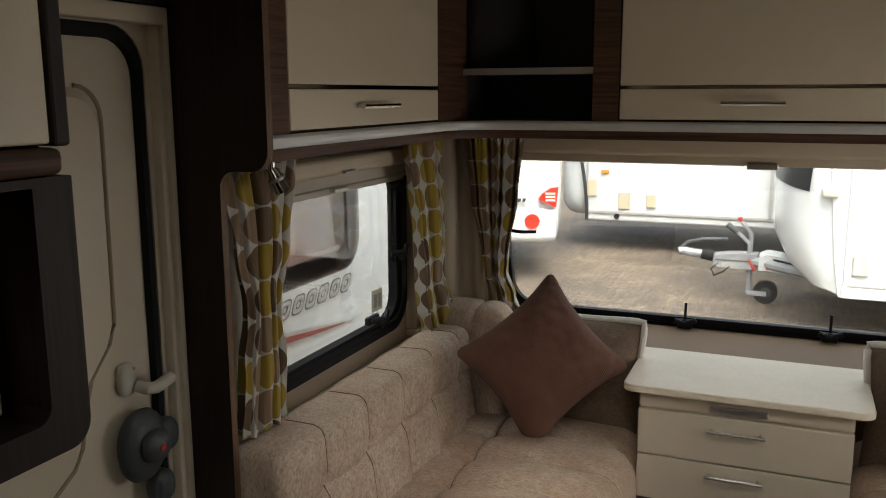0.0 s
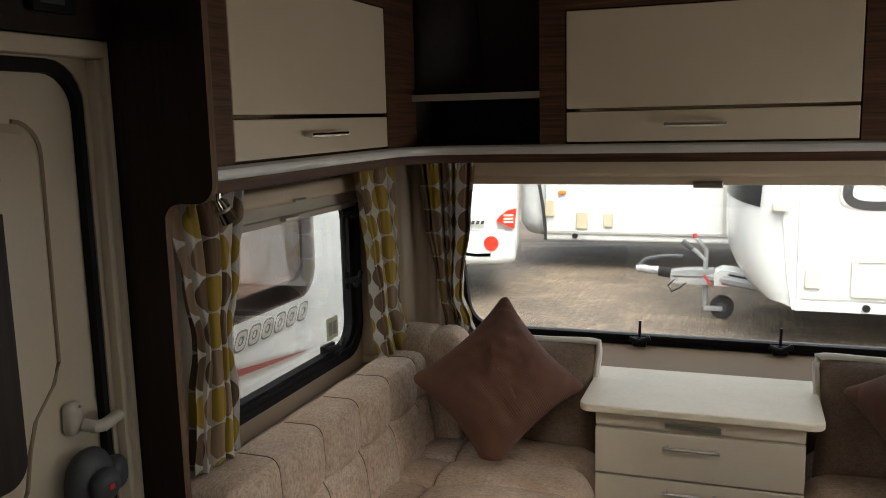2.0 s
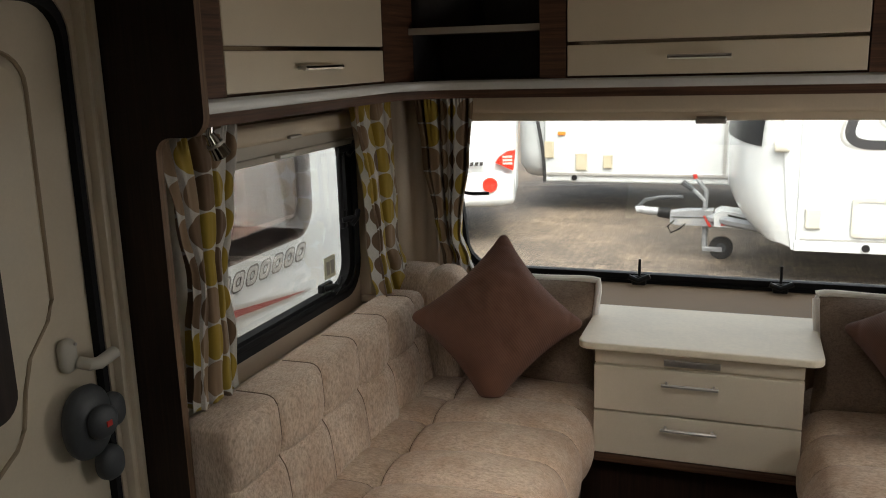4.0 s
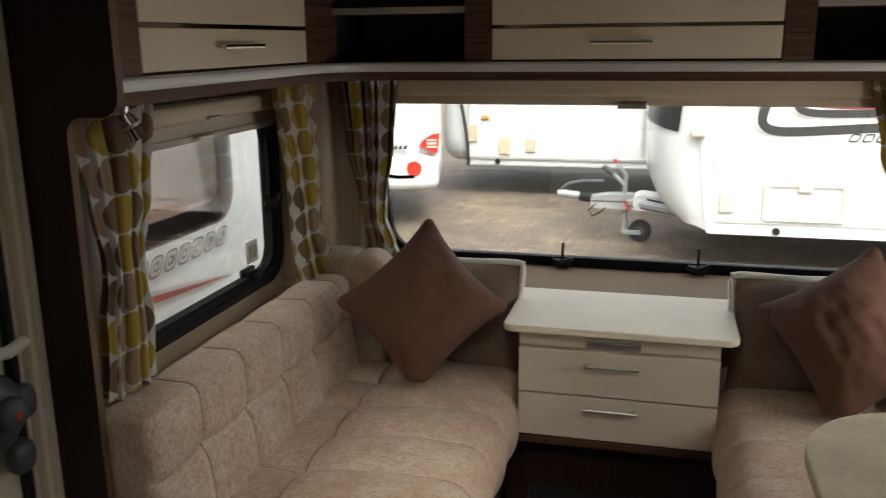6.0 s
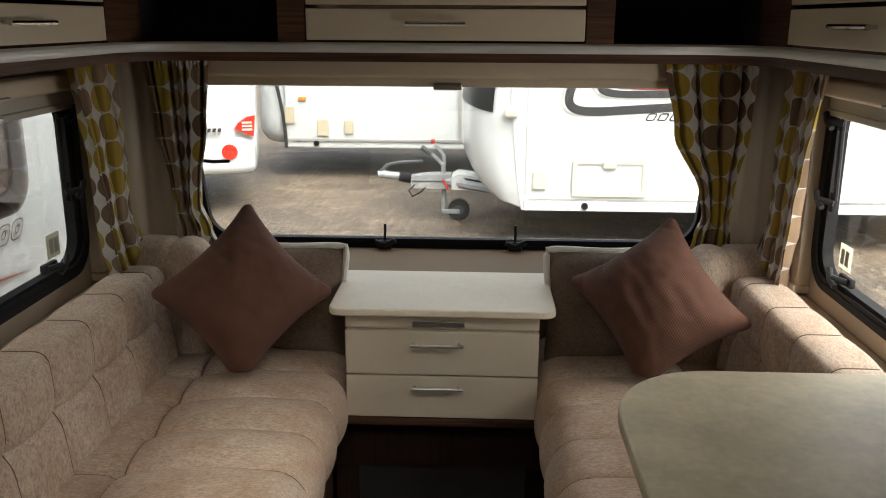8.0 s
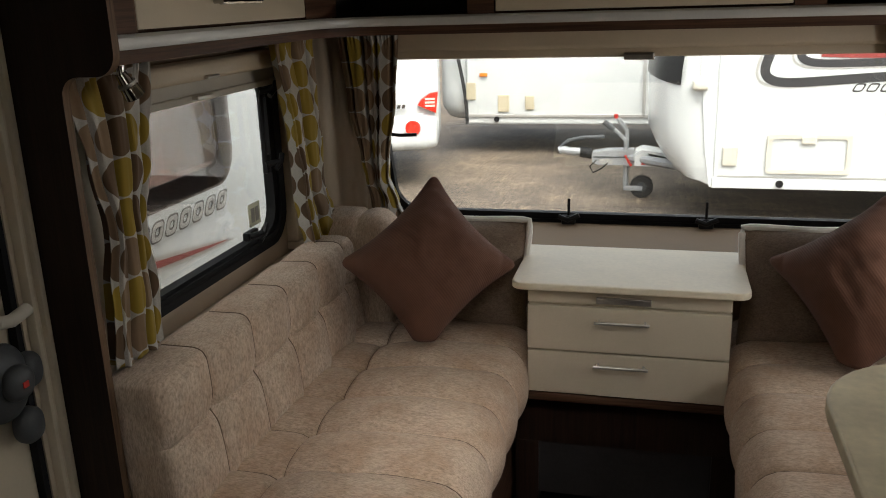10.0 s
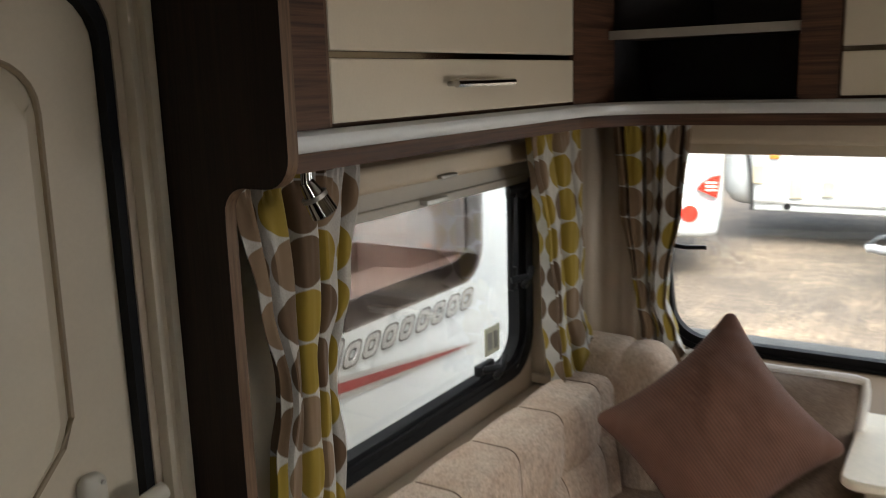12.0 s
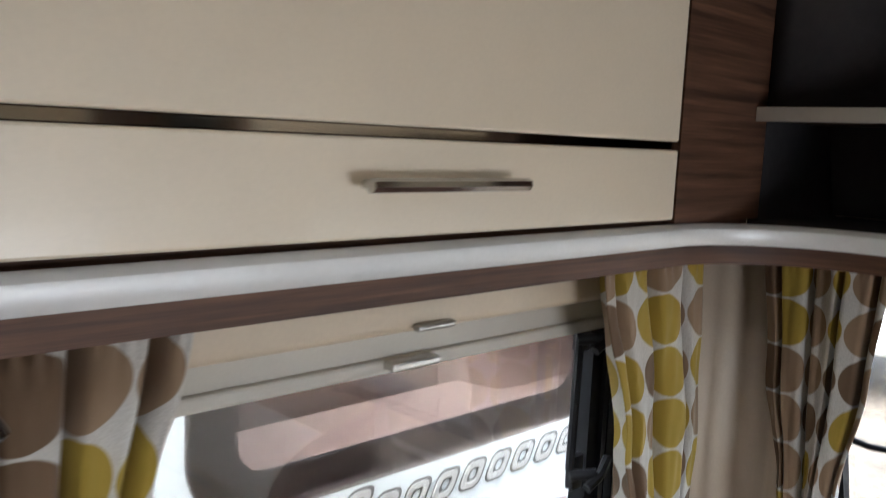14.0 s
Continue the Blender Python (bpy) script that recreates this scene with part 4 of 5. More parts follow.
# ---------------------------------------------------------------- scatter cushions
def pillow(name, c, e1, e2, thick, material, label, piping=None, pinch=0.10, n=30, seed=0, full=0.55, pipe_at=0.0, splay=0.0, tip=0.08, blunt=False):
    """A stuffed square: e1 and e2 run from the middle to two neighbouring corners' diagonals."""
    c, e1, e2 = Vector(c), Vector(e1), Vector(e2)
    up = e1.cross(e2).normalized()
    root = thing(name, c - Vector((0, 0, e2.length * 0.9)), label, "cushion", "scatter cushions")
    bm = bmesh.new()
    uvl = bm.loops.layers.uv.new("UVMap")
    side_len = (e1.length + e2.length) / 2 * math.sqrt(2)

    def at(a, b, sgn):
        k = 1 - pinch * (1 - a * a * 1.0) * b * b if abs(b) >= abs(a) else 1
        fa = 1 - pinch * (1 - b * b) * a * a
        fb = 1 - pinch * (1 - a * a) * b * b
        soft_tip = 1 - tip * (a * b) ** 4
        x, y = a * fa * soft_tip * (1 + splay * max(0.0, -b)), b * fb * soft_tip
        h = max(0.0, (1 - a ** 2) * (1 - b ** 2)) ** full
        crease = 0.09 * noise.noise(Vector((a * 2.1 + seed, b * 2.1, sgn * 3.0))) * h
        rim = max(abs(a), abs(b))
        crease += 0.05 * math.sin(9.0 * math.atan2(b, a) + seed) * h * rim ** 3 + 0.05 * noise.noise(Vector((a * 6 + seed, b * 6, 1.0))) * h
        ear = abs(a * b)
        bend = 0.02 * noise.noise(Vector((a * 3 + seed, b * 3, 0.5)))
        crease -= 0.16 * h * groove(ear - 0.66 - bend, 0.05) * (0.4 + 0.6 * math.sin(seed + 2 * a + 3 * b) ** 2)
        for q in range(5):
            th = seed * 1.7 + q * 1.9
            off = a * math.cos(th) + b * math.sin(th) - 0.35 * math.sin(seed + q * 2.3)
            run = -a * math.sin(th) + b * math.cos(th)
            crease -= 0.016 * h * groove(off + 0.12 * run * run, 0.07) * groove(run - 0.8 * math.cos(q + seed), 0.35)
        m1, m2 = (x - y) / 2, (x + y) / 2
        if blunt:
            m1 = math.copysign(min(abs(m1), 0.87) + 0.07 * math.tanh(max(0.0, abs(m1) - 0.87) / 0.07), m1)
            far = 0.87 if m2 > 0 else 0.74
            m2 = math.copysign(min(abs(m2), far) + 0.07 * math.tanh(max(0.0, abs(m2) - far) / 0.07), m2)
        return c + e2 * m2 + e1 * m1 + up * (sgn * thick * (h + crease))

    for sgn in (1, -1):
        g = [[bm.verts.new(at(math.sin(math.pi * (2 * i / n - 1) / 2), math.sin(math.pi * (2 * j / n - 1) / 2), sgn)) for j in range(n + 1)] for i in range(n + 1)]
        for i in range(n):
            for j in range(n):
                f = bm.faces.new((g[i][j], g[i + 1][j], g[i + 1][j + 1], g[i][j + 1]))
                for lp, (a, b) in zip(f.loops, ((i, j), (i + 1, j), (i + 1, j + 1), (i, j + 1))):
                    lp[uvl].uv = (a / n * side_len, b / n * side_len)
    part("cover", bm, material, root, smooth=True)
    if piping:
        pts = []
        m = 16
        for a0, b0, a1, b1 in ((1, -1, 1, 1), (1, 1, -1, 1), (-1, 1, -1, -1)):
            for i in range(m):
                t = i / m
                if b0 + (b1 - b0) * t < 0.15:
                    continue
                pts.append(c + (at(a0 + (a1 - a0) * t, b0 + (b1 - b0) * t, 0) - c) * 1.02 + up * pipe_at)
        part("piping", tube(pts, 0.0105, False, 8), piping, root, "cream piped edge", True)
    return root


def diag(corner_x, corner_z):
    """The half diagonals of an upright square given by its two half sides."""
    hx, hz = Vector(corner_x), Vector(corner_z)
    return hx - hz, hx + hz


for s in (-1, 1):
    a, b = diag((0.215, 0.012 * s, 0.0), (0.0, 0.070, 0.172))
    pillow("scatter_cushion", (s * 0.515, 2.718, 0.672), a, b, 0.100, TAUPE, "taupe chenille scatter cushion with cream piping", PIPING, 0.10, seed=3 + s, full=0.50, pipe_at=0.016, splay=0.05)
pillow("corduroy_cushion", (-0.5625, 2.475, 0.776), (0.252, 0.082, -0.017), (-0.010, 0.130, 0.246), 0.135, BROWN_CORD, "brown ribbed cushion propped on its corner", None, 0.145, n=64, seed=11, full=0.62, tip=0.0, blunt=True)
pillow("corduroy_cushion", (0.604, 2.490, 0.766), (0.246, -0.109, -0.030), (0.054, 0.124, 0.228), 0.135, BROWN_CORD, "brown ribbed cushion leaning on its corner", None, 0.145, n=64, seed=23, full=0.62, tip=0.0, blunt=True)


# ---------------------------------------------------------------- curtains
def curtain(place, profile, folds, label, seed, deep=0.020):
    """place(u, z, d): u along the rail, d into the room. profile: rows of z, u0, u1."""
    z_top, z_bot = profile[0][0], profile[-1][0]
    root = thing("curtain", place((profile[0][1] + profile[0][2]) / 2, z_bot, 0.0), label, "curtain", "dotted curtains")
    bm = bmesh.new()
    uvl = bm.loops.layers.uv.new("UVMap")
    nu, nz = folds * 22, 56
    rnd = random.Random(seed)
    ph = [rnd.uniform(-0.5, 0.5) for _ in range(folds + 2)]

    def edges(z):
        for (za, a0, a1), (zb, b0, b1) in zip(profile, profile[1:]):
            if zb <= z <= za:
                t = (za - z) / max(1e-6, za - zb)
                t = t * t * (3 - 2 * t)
                return a0 + (b0 - a0) * t, a1 + (b1 - a1) * t
        return profile[-1][1:]

    grid = []
    wide0 = profile[0][2] - profile[0][1]
    for j in range(nz + 1):
        z = z_top + (z_bot - z_top) * j / nz
        u0, u1 = edges(z)
        row = []
        for i in range(nu + 1):
            k = i / nu
            f = k * folds
            w = ph[int(f)] * (1 - f % 1) + ph[min(folds, int(f) + 1)] * (f % 1)
            a = 2 * math.pi * (f + 0.25 * w) + 0.5 * math.sin(3.0 * z + seed)
            squeeze = min(1.0, (u1 - u0) / wide0)
            amp = deep * (0.85 + 0.5 * w) * (0.8 + 0.2 * math.sin(1.2 + 2.1 * z + w)) * (1.2 - 0.4 * squeeze)
            valley = math.exp(-(((a / (2 * math.pi)) % 1.0 - 0.5) / 0.10) ** 2)
            u = u0 + (u1 - u0) * k
            d = 0.012 + amp * (1.8 - 2.5 * valley + 0.25 * math.sin(a * 0.5 + w * 3))
            d += 0.007 * noise.noise(Vector((u * 26.0, z * 5.0, seed))) + 0.004 * noise.noise(Vector((u * 60.0, z * 9.0, seed + 5.0)))
            d += 0.006 * math.sin(k * folds * 9.0 * math.pi) * math.exp(-((z_top - z) / 0.022) ** 2)
            hem = 0.006 * math.sin(a * 0.5 + seed) * (j / nz) ** 8
            row.append(bm.verts.new(place(u, z + hem, d)))
        grid.append(row)
    run = [0.0]
    for A, B in zip(grid[nz // 4], grid[nz // 4][1:]):
        run.append(run[-1] + (B.co - A.co).length)
    for j in range(nz):
        for i in range(nu):
            f = bm.faces.new((grid[j][i], grid[j][i + 1], grid[j + 1][i + 1], grid[j + 1][i]))
            for lp, (a, b) in zip(f.loops, ((i, j), (i + 1, j), (i + 1, j + 1), (i, j + 1))):
                lp[uvl].uv = (run[a] + seed * 0.05, 0.33 * seed + z_top + (z_bot - z_top) * b / nz)
    cl = part("cloth", bm, DOTS, root, smooth=True)
    th = cl.modifiers.new("thickness", "SOLIDIFY")
    th.thickness = 0.0015
    return root


for s in (-1, 1):
    rear = lambda u, z, d, s=s: (s * (0.992 - d), u, z)
    curtain(rear, [(1.402, 1.540, 1.812), (1.22, 1.575, 1.770), (1.10, 1.600, 1.722), (1.07, 1.600, 1.720), (0.97, 1.580, 1.728), (0.818, 1.560, 1.722)], 4,
            "white curtain with mustard and brown discs, drawn back beside the partition", 2 + s, 0.026)
    ahead = lambda u, z, d, s=s: (s * (0.985 - d), u, z)
    curtain(ahead, [(1.412, 2.386, 2.655), (1.13, 2.462, 2.672), (1.02, 2.486, 2.655), (0.97, 2.488, 2.655), (0.88, 2.505, 2.715), (0.785, 2.53, 2.765)], 3,
            "white curtain with mustard and brown discs, tied near the corner", 6 + s, 0.030)
FRONT_TIES = {-1: [(1.408, -0.945, -0.745), (1.2, -0.925, -0.760), (1.0, -0.885, -0.792), (0.945, -0.872, -0.796), (0.86, -0.858, -0.765), (0.775, -0.850, -0.725)],
              1: [(1.408, 0.655, 0.935), (1.2, 0.695, 0.925), (1.0, 0.785, 0.890), (0.93, 0.800, 0.880), (0.86, 0.775, 0.890), (0.775, 0.745, 0.895)]}
for s in (-1, 1):
    face = lambda u, z, d: (u, 2.888 - d, z)
    curtain(face, FRONT_TIES[s], 4, "white dotted curtain tied back at the edge of the front window", 9 + s, 0.030)

# ---------------------------------------------------------------- overhead cabinet beside the door, above the open shelf
X = -0.66
nc = thing("overhead_cabinet", (-0.86, 0.45, 1.2), "walnut kitchen wall cabinet with cream door and open shelf", "cabinet")
part("door", box((X - 0.018, 0.30, 1.491), (X, 0.845, 1.90), 0.003), CREAM, nc, "cream laminate door")
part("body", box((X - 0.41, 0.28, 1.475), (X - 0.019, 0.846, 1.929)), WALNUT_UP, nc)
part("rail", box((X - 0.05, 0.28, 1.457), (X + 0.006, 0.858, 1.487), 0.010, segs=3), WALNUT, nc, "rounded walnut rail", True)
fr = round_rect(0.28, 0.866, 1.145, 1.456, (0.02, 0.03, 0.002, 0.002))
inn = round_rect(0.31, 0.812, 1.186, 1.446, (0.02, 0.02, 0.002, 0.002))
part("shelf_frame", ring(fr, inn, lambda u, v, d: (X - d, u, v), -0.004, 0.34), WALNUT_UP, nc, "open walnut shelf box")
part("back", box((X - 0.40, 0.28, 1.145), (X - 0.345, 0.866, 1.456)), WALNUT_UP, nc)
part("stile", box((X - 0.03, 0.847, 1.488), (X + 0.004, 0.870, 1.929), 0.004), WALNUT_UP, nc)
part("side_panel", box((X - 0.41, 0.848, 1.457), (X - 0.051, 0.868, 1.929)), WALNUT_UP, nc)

solid("storage_box", box((-0.96, 0.40, 1.1875), (-0.715, 0.80, 1.318), 0.006), VAN_PLASTIC, "white plastic box standing in the open shelf", "box")

# ---------------------------------------------------------------- kitchen worktop end on the other side
ku = thing("kitchen_unit", (0.7, 0.8, 0.0), "kitchen unit with a pale round-cornered worktop", "kitchen unit")
ZT = 0.86
STONE = plain("stone_effect_worktop", (0.64, 0.55, 0.37), 0.5, var=0.14, scale=9, grain=55, relief=0.02)
wl_ = round_rect(0.350, 1.068, -0.6, 1.785, (0.01, 0.01, 0.01, 0.21), 12)
kt = part("worktop", plate(wl_, lambda u, v, d: (u, v, d), ZT - 0.03, ZT), STONE, ku, "pale stone-effect worktop")
bv = kt.modifiers.new("edge", "BEVEL")
bv.width, bv.segments, bv.limit_method = 0.006, 3, "ANGLE"
part("body", box((0.46, -0.58, 0.0), (1.068, 1.405, ZT - 0.031)), WALNUT_UP, ku)

# ---------------------------------------------------------------- outside: yard
bm = bmesh.new()
g = [[bm.verts.new((x, y, -0.40)) for y in (-150, 0, 6, 14, 30, 200)] for x in (-150, -10, 0, 10, 150)]
for i in range(4):
    for j in range(5):
        bm.faces.new((g[i][j], g[i + 1][j], g[i + 1][j + 1], g[i][j + 1]))
solid("ground", bm, YARD, "damp brown ridged concrete caravan yard", "ground", kind="structure")


# moulded locker lid outside, under the front window
solid("front_locker_lid", box((-0.95, 3.17, 0.60), (0.95, 3.52, 0.690), 0.03, segs=4), plain("weathered_grey_moulding", (0.07, 0.067, 0.06), 0.55, var=0.15, scale=6, grain=60), "weathered grey moulded locker lid below the front window", "locker lid", smooth=True)


# the neighbouring caravan beside the left windows
VX = -1.725
nv = thing("caravan", (-2.8, 2.5, -0.42), "white touring caravan parked close alongside, with red stripe", "caravan")
vw = round_rect(2.22, 3.50, 0.80, 1.42, 0.13, 8)
vto = lambda u, v, d: (VX - d, u, v)
part("side_wall", ring(corners_for(vw, -3.2, 4.6, -0.08, 2.15), vw, vto, 0.0, 0.04), VAN_WHITE, nv, "glossy white side wall")
part("body", box((VX - 2.2, -3.2, -0.08), (VX - 1.4, 4.6, 2.15), 0.05), VAN_WHITE, nv)
# roof left open in the middle, out of view, to light the interior
part("roof", box((VX - 1.399, -3.2, 2.10), (VX - 0.041, 1.9, 2.15)), VAN_WHITE, nv)
part("roof", box((VX - 1.399, 3.6, 2.10), (VX - 0.041, 4.6, 2.15)), VAN_WHITE, nv)
# pane added over that unseen light opening
p = part("roof_opening_pane", box((VX - 1.398, 1.901, 2.11), (VX - 0.042, 3.599, 2.118)), GLASS, nv, "clear pane over an unseen roof opening added for light")
p.visible_shadow = False
part("floor_panel", box((VX - 1.399, -3.2, -0.08), (VX - 0.041, 4.6, -0.02)), VAN_WHITE, nv)
for y in (-3.2, 4.55):
    part("end_wall", box((VX - 1.399, y, -0.019), (VX - 0.041, y + 0.05, 2.099)), VAN_WHITE, nv)
wn_ = part("window", ring(round_rect(2.205, 3.515, 0.785, 1.435, 0.145, 8), round_rect(2.315, 3.405, 0.875, 1.34, 0.075, 8), vto, -0.012, -0.004), SMOKED, nv, "smoked acrylic window", True)
p = part("pane", plate(round_rect(2.21, 3.51, 0.79, 1.43, 0.14, 8), vto, -0.004, -0.001), SMOKED, wn_, "smoked acrylic pane")
p.visible_shadow = False
wn_.visible_shadow = False
part("window_shade_border", ring(round_rect(2.205, 3.515, 0.785, 1.435, 0.145, 8), round_rect(2.315, 3.405, 0.875, 1.34, 0.075, 8), vto, 0.002, 0.006), BORDER_GREY, wn_, "grey printed border")
part("seat_back", cushion((VX - 0.62, 1.9, 0.55), (VX - 0.38, 3.3, 1.03), (0.05, 0.06, 0.05), (6, 16, 8)), VAN_SEAT, nv, "pinkish beige seat back", True)
part("seat_back", cushion((VX - 1.2, 3.25, 0.55), (VX - 0.15, 3.75, 1.12), (0.08, 0.08, 0.08), (10, 10, 8)), VAN_SEAT, nv, smooth=True)
part("window_ledge", box((VX - 0.30, 2.0, 0.80), (VX - 0.06, 3.6, 0.845)), VAN_SEAT, nv)
bm = bmesh.new()
rows = []
for j in range(15):
    t = j / 14
    rows.append([bm.verts.new((VX - 0.08 - 1.25 * k / 48, 3.95 + 0.02 * math.sin(52 * k / 48 + 2 * t), 1.50 - (0.72 - 0.42 * (k / 48) ** 0.8) * t)) for k in range(49)])
for A, B in zip(rows, rows[1:]):
    for k in range(48):
        bm.faces.new((A[k], A[k + 1], B[k + 1], B[k]))
part("net_curtain", bm, NET, nv, "grey net curtain swept aside", True)
# model lettering, shown as slanted rounded shapes
def slanted_ring(parent, to, u0, v0, w, h, stroke, slant, material, d0, d1, label):
    lean_to = lambda u, v, d: to(u + (v - v0) * slant, v, d)
    outer = round_rect(u0, u0 + w, v0, v0 + h, min(w, h) * 0.30, 4)
    inner = round_rect(u0 + stroke, u0 + w - stroke, v0 + stroke, v0 + h - stroke, min(w, h) * 0.16, 4)
    return part("letter_shape", ring(outer, inner, lean_to, d0, d1), material, parent, label)


for i in range(9):
    y0 = 2.555 + i * 0.0985
    h = 0.100 if i == 0 else 0.072
    rise = 0.014 * i / 8
    slanted_ring(nv, vto, y0 - 0.003, 0.665 + rise, 0.080, h + 0.006, 0.027, 0.5, VAN_LETTER, -0.003, -0.0005, "charcoal outline of a slanted shape")
    slanted_ring(nv, vto, y0 + 0.003, 0.672 + rise, 0.067, h - 0.007, 0.015, 0.5, VAN_SILVER, -0.006, -0.0032, "silver face of a slanted shape")
for half, d, mtl, lab in ((lambda t: 0.036 * (1 - t ** 6) + 0.002, -0.002, VAN_SILVER, "silver stripe"), (lambda t: 0.019 * (1 - t ** 4) + 0.001, -0.0035, VAN_RED, "red stripe")):
    bm = bmesh.new()
    end = 3.47 if half(0) > 0.03 else 3.41
    strip_along([(1.2 + (end - 1.2) * i / 24, 0.79 - (1.2 + (end - 1.2) * i / 24 - 1.2) * 0.122 + 0.018 * (i / 24) ** 5) for i in range(25)], half, bm, lambda u, v, d=d: vto(u, v, d))
    part("stripe", bm, mtl, nv, lab)
part("side_rail", box((VX + 0.012, -3.2, 0.02), (VX - 0.001, 4.6, 0.05), 0.004), VAN_PLASTIC, nv)
part("socket_cover", box((VX + 0.010, 3.14, 0.255), (VX - 0.001, 3.24, 0.345), 0.006), VAN_SILVER, nv, "grey socket cover")
part("socket_cover", box((VX + 0.012, 3.00, 0.20), (VX - 0.001, 3.07, 0.275), 0.006), VAN_SILVER, nv)

# caravan across the yard, its nose and hitch towards the left
SY = 7.4
rv = thing("caravan", (3.5, 8.5, -0.42), "white touring caravan with hitch and jockey wheel facing across", "caravan")
prof = [(0.47, -0.07), (6.8, -0.07), (6.8, 2.2), (1.2, 2.2), (0.72, 2.0), (0.40, 1.45), (0.36, 0.9), (0.42, 0.25)]
part("body", plate(prof, lambda u, v, d: (u, SY + d, v), 0.0, 2.2), VAN_WHITE, rv, "white caravan body")


def nose_bulge(z):
    low = min(1.0, max(0.0, (z + 0.07) / 0.42)) ** 0.30
    return 0.05 + 0.53 * low - 0.35 * max(0.0, z - 0.8) ** 1.5


bm = bmesh.new()
nose = []
for j in range(13):
    t = j / 12
    z = -0.07 + 2.1 * t ** 1.5
    bulge = nose_bulge(z)
    row = []
    for i in range(17):
        a = math.pi * i / 16
        row.append(bm.verts.new((0.52 - bulge * math.sin(a) ** 0.55, SY + 1.1 - 1.095 * math.cos(a), z)))
    nose.append(row)
for A, B in zip(nose, nose[1:]):
    for k in range(16):
        bm.faces.new((A[k], A[k + 1], B[k + 1], B[k]))
part("nose", bm, VAN_WHITE, rv, "rounded white front moulding", True)
bm = bmesh.new()
g = []
for j in range(6):
    z = 0.80 + 0.75 * j / 5
    bulge = nose_bulge(z) + 0.012
    g.append([bm.verts.new((0.52 - bulge * math.sin(a) ** 0.55, SY + 1.1 - 1.107 * math.cos(a), z - 0.05 * max(0, 1 - 2 * i / 10) ** 2)) for i, a in ((i, math.pi * (0.10 + 0.80 * i / 10)) for i in range(11))])
for A, B in zip(g, g[1:]):
    for k in range(10):
        bm.faces.new((A[k], A[k + 1], B[k + 1], B[k]))
part("front_window", bm, BLACK_PLASTIC, rv, "dark tinted front window", True)
part("grab_handle", box((0.30, SY - 0.06, 0.72), (0.42, SY + 0.02, 0.80), 0.02, segs=3), VAN_PLASTIC, rv, "white grab handle", True)
part("corner_trim", box((0.50, SY - 0.012, -0.06), (0.53, SY - 0.001, 1.9), 0.004), VAN_WHITE, rv)
part("skirt", box((0.49, SY - 0.014, -0.075), (6.8, SY - 0.001, 0.012), 0.005), VAN_WHITE, rv)
part("skirt_line", box((0.52, SY - 0.010, 0.016), (6.8, SY - 0.001, 0.030)), VAN_SILVER, rv)
rto = lambda u, v, d: (u, SY + d, v)
hat = part("locker_hatch", ring(round_rect(0.895, 1.525, 0.055, 0.370, 0.03), round_rect(0.935, 1.485, 0.09, 0.335, 0.02), rto, -0.022, -0.001), VAN_PLASTIC, rv, "cream-edged locker hatch", True)
part("hatch_panel", plate(round_rect(0.93, 1.49, 0.085, 0.34, 0.02), rto, -0.010, -0.001), VAN_WHITE, hat)
part("catch", box((1.15, SY - 0.035, 0.295), (1.26, SY - 0.0105, 0.36), 0.008), VAN_PLASTIC, hat)
part("vent_cover", box((0.56, SY - 0.025, 0.11), (0.675, SY - 0.001, 0.27), 0.01), VAN_PLASTIC, rv, "cream vent cover")
part("reflector", rod((1.01, SY - 0.03, -0.03), (1.01, SY - 0.0145, -0.03), 0.03, segs=16), BLACK_PLASTIC, rv, "black round outlet", True)
part("marker_lamp", box((2.30, SY - 0.03, -0.05), (2.42, SY - 0.015, -0.02), 0.005), LENS_ORANGE, rv, "orange marker lamp")
# swept graphics on the flank
for pts, w, d, mtl in (
        ([(0.955, 1.35), (0.82, 1.02), (0.765, 0.86), (0.80, 0.770), (0.93, 0.728), (1.25, 0.752), (1.75, 0.795), (2.6, 0.855)], 0.010, -0.002, VAN_SILVER),
        ([(1.00, 1.35), (0.88, 1.02), (0.825, 0.88), (0.86, 0.798), (0.98, 0.765), (1.27, 0.785), (1.75, 0.818), (2.6, 0.87)], 0.036, -0.003, VAN_GREY),
        ([(1.17, 1.35), (1.06, 1.08), (1.02, 0.98), (1.06, 0.905), (1.20, 0.880), (1.5, 0.885), (2.6, 0.925)], 0.008, -0.004, VAN_SILVER),
        ([(1.22, 1.35), (1.12, 1.09), (1.08, 0.99), (1.12, 0.935), (1.24, 0.915), (1.5, 0.918), (2.6, 0.95)], 0.030, -0.005, VAN_GREY),
        ([(1.24, 1.0), (1.5, 0.985), (2.0, 0.99), (2.6, 1.0)], 0.032, -0.006, VAN_RED)):
    fine = []
    for (x0, y0), (x1, y1) in zip(pts, pts[1:]):
        fine += [(x0 + (x1 - x0) * k / 4, y0 + (y1 - y0) * k / 4) for k in range(4)]
    fine.append(pts[-1])
    for _ in range(6):
        fine = [fine[0]] + [tuple((a + 2 * b + c) / 4 for a, b, c in zip(*t)) for t in zip(fine, fine[1:], fine[2:])] + [fine[-1]]
    part("flank_graphic", strip_along(fine, w, bmesh.new(), lambda u, v, d=d: rto(u, v, d)), mtl, rv)
for i in range(4):
    slanted_ring(rv, rto, 1.475 + i * 0.098, 0.700, 0.076, 0.066, 0.011, 0.5, VAN_GREY, -0.003, -0.0005, "grey slanted letter shape")
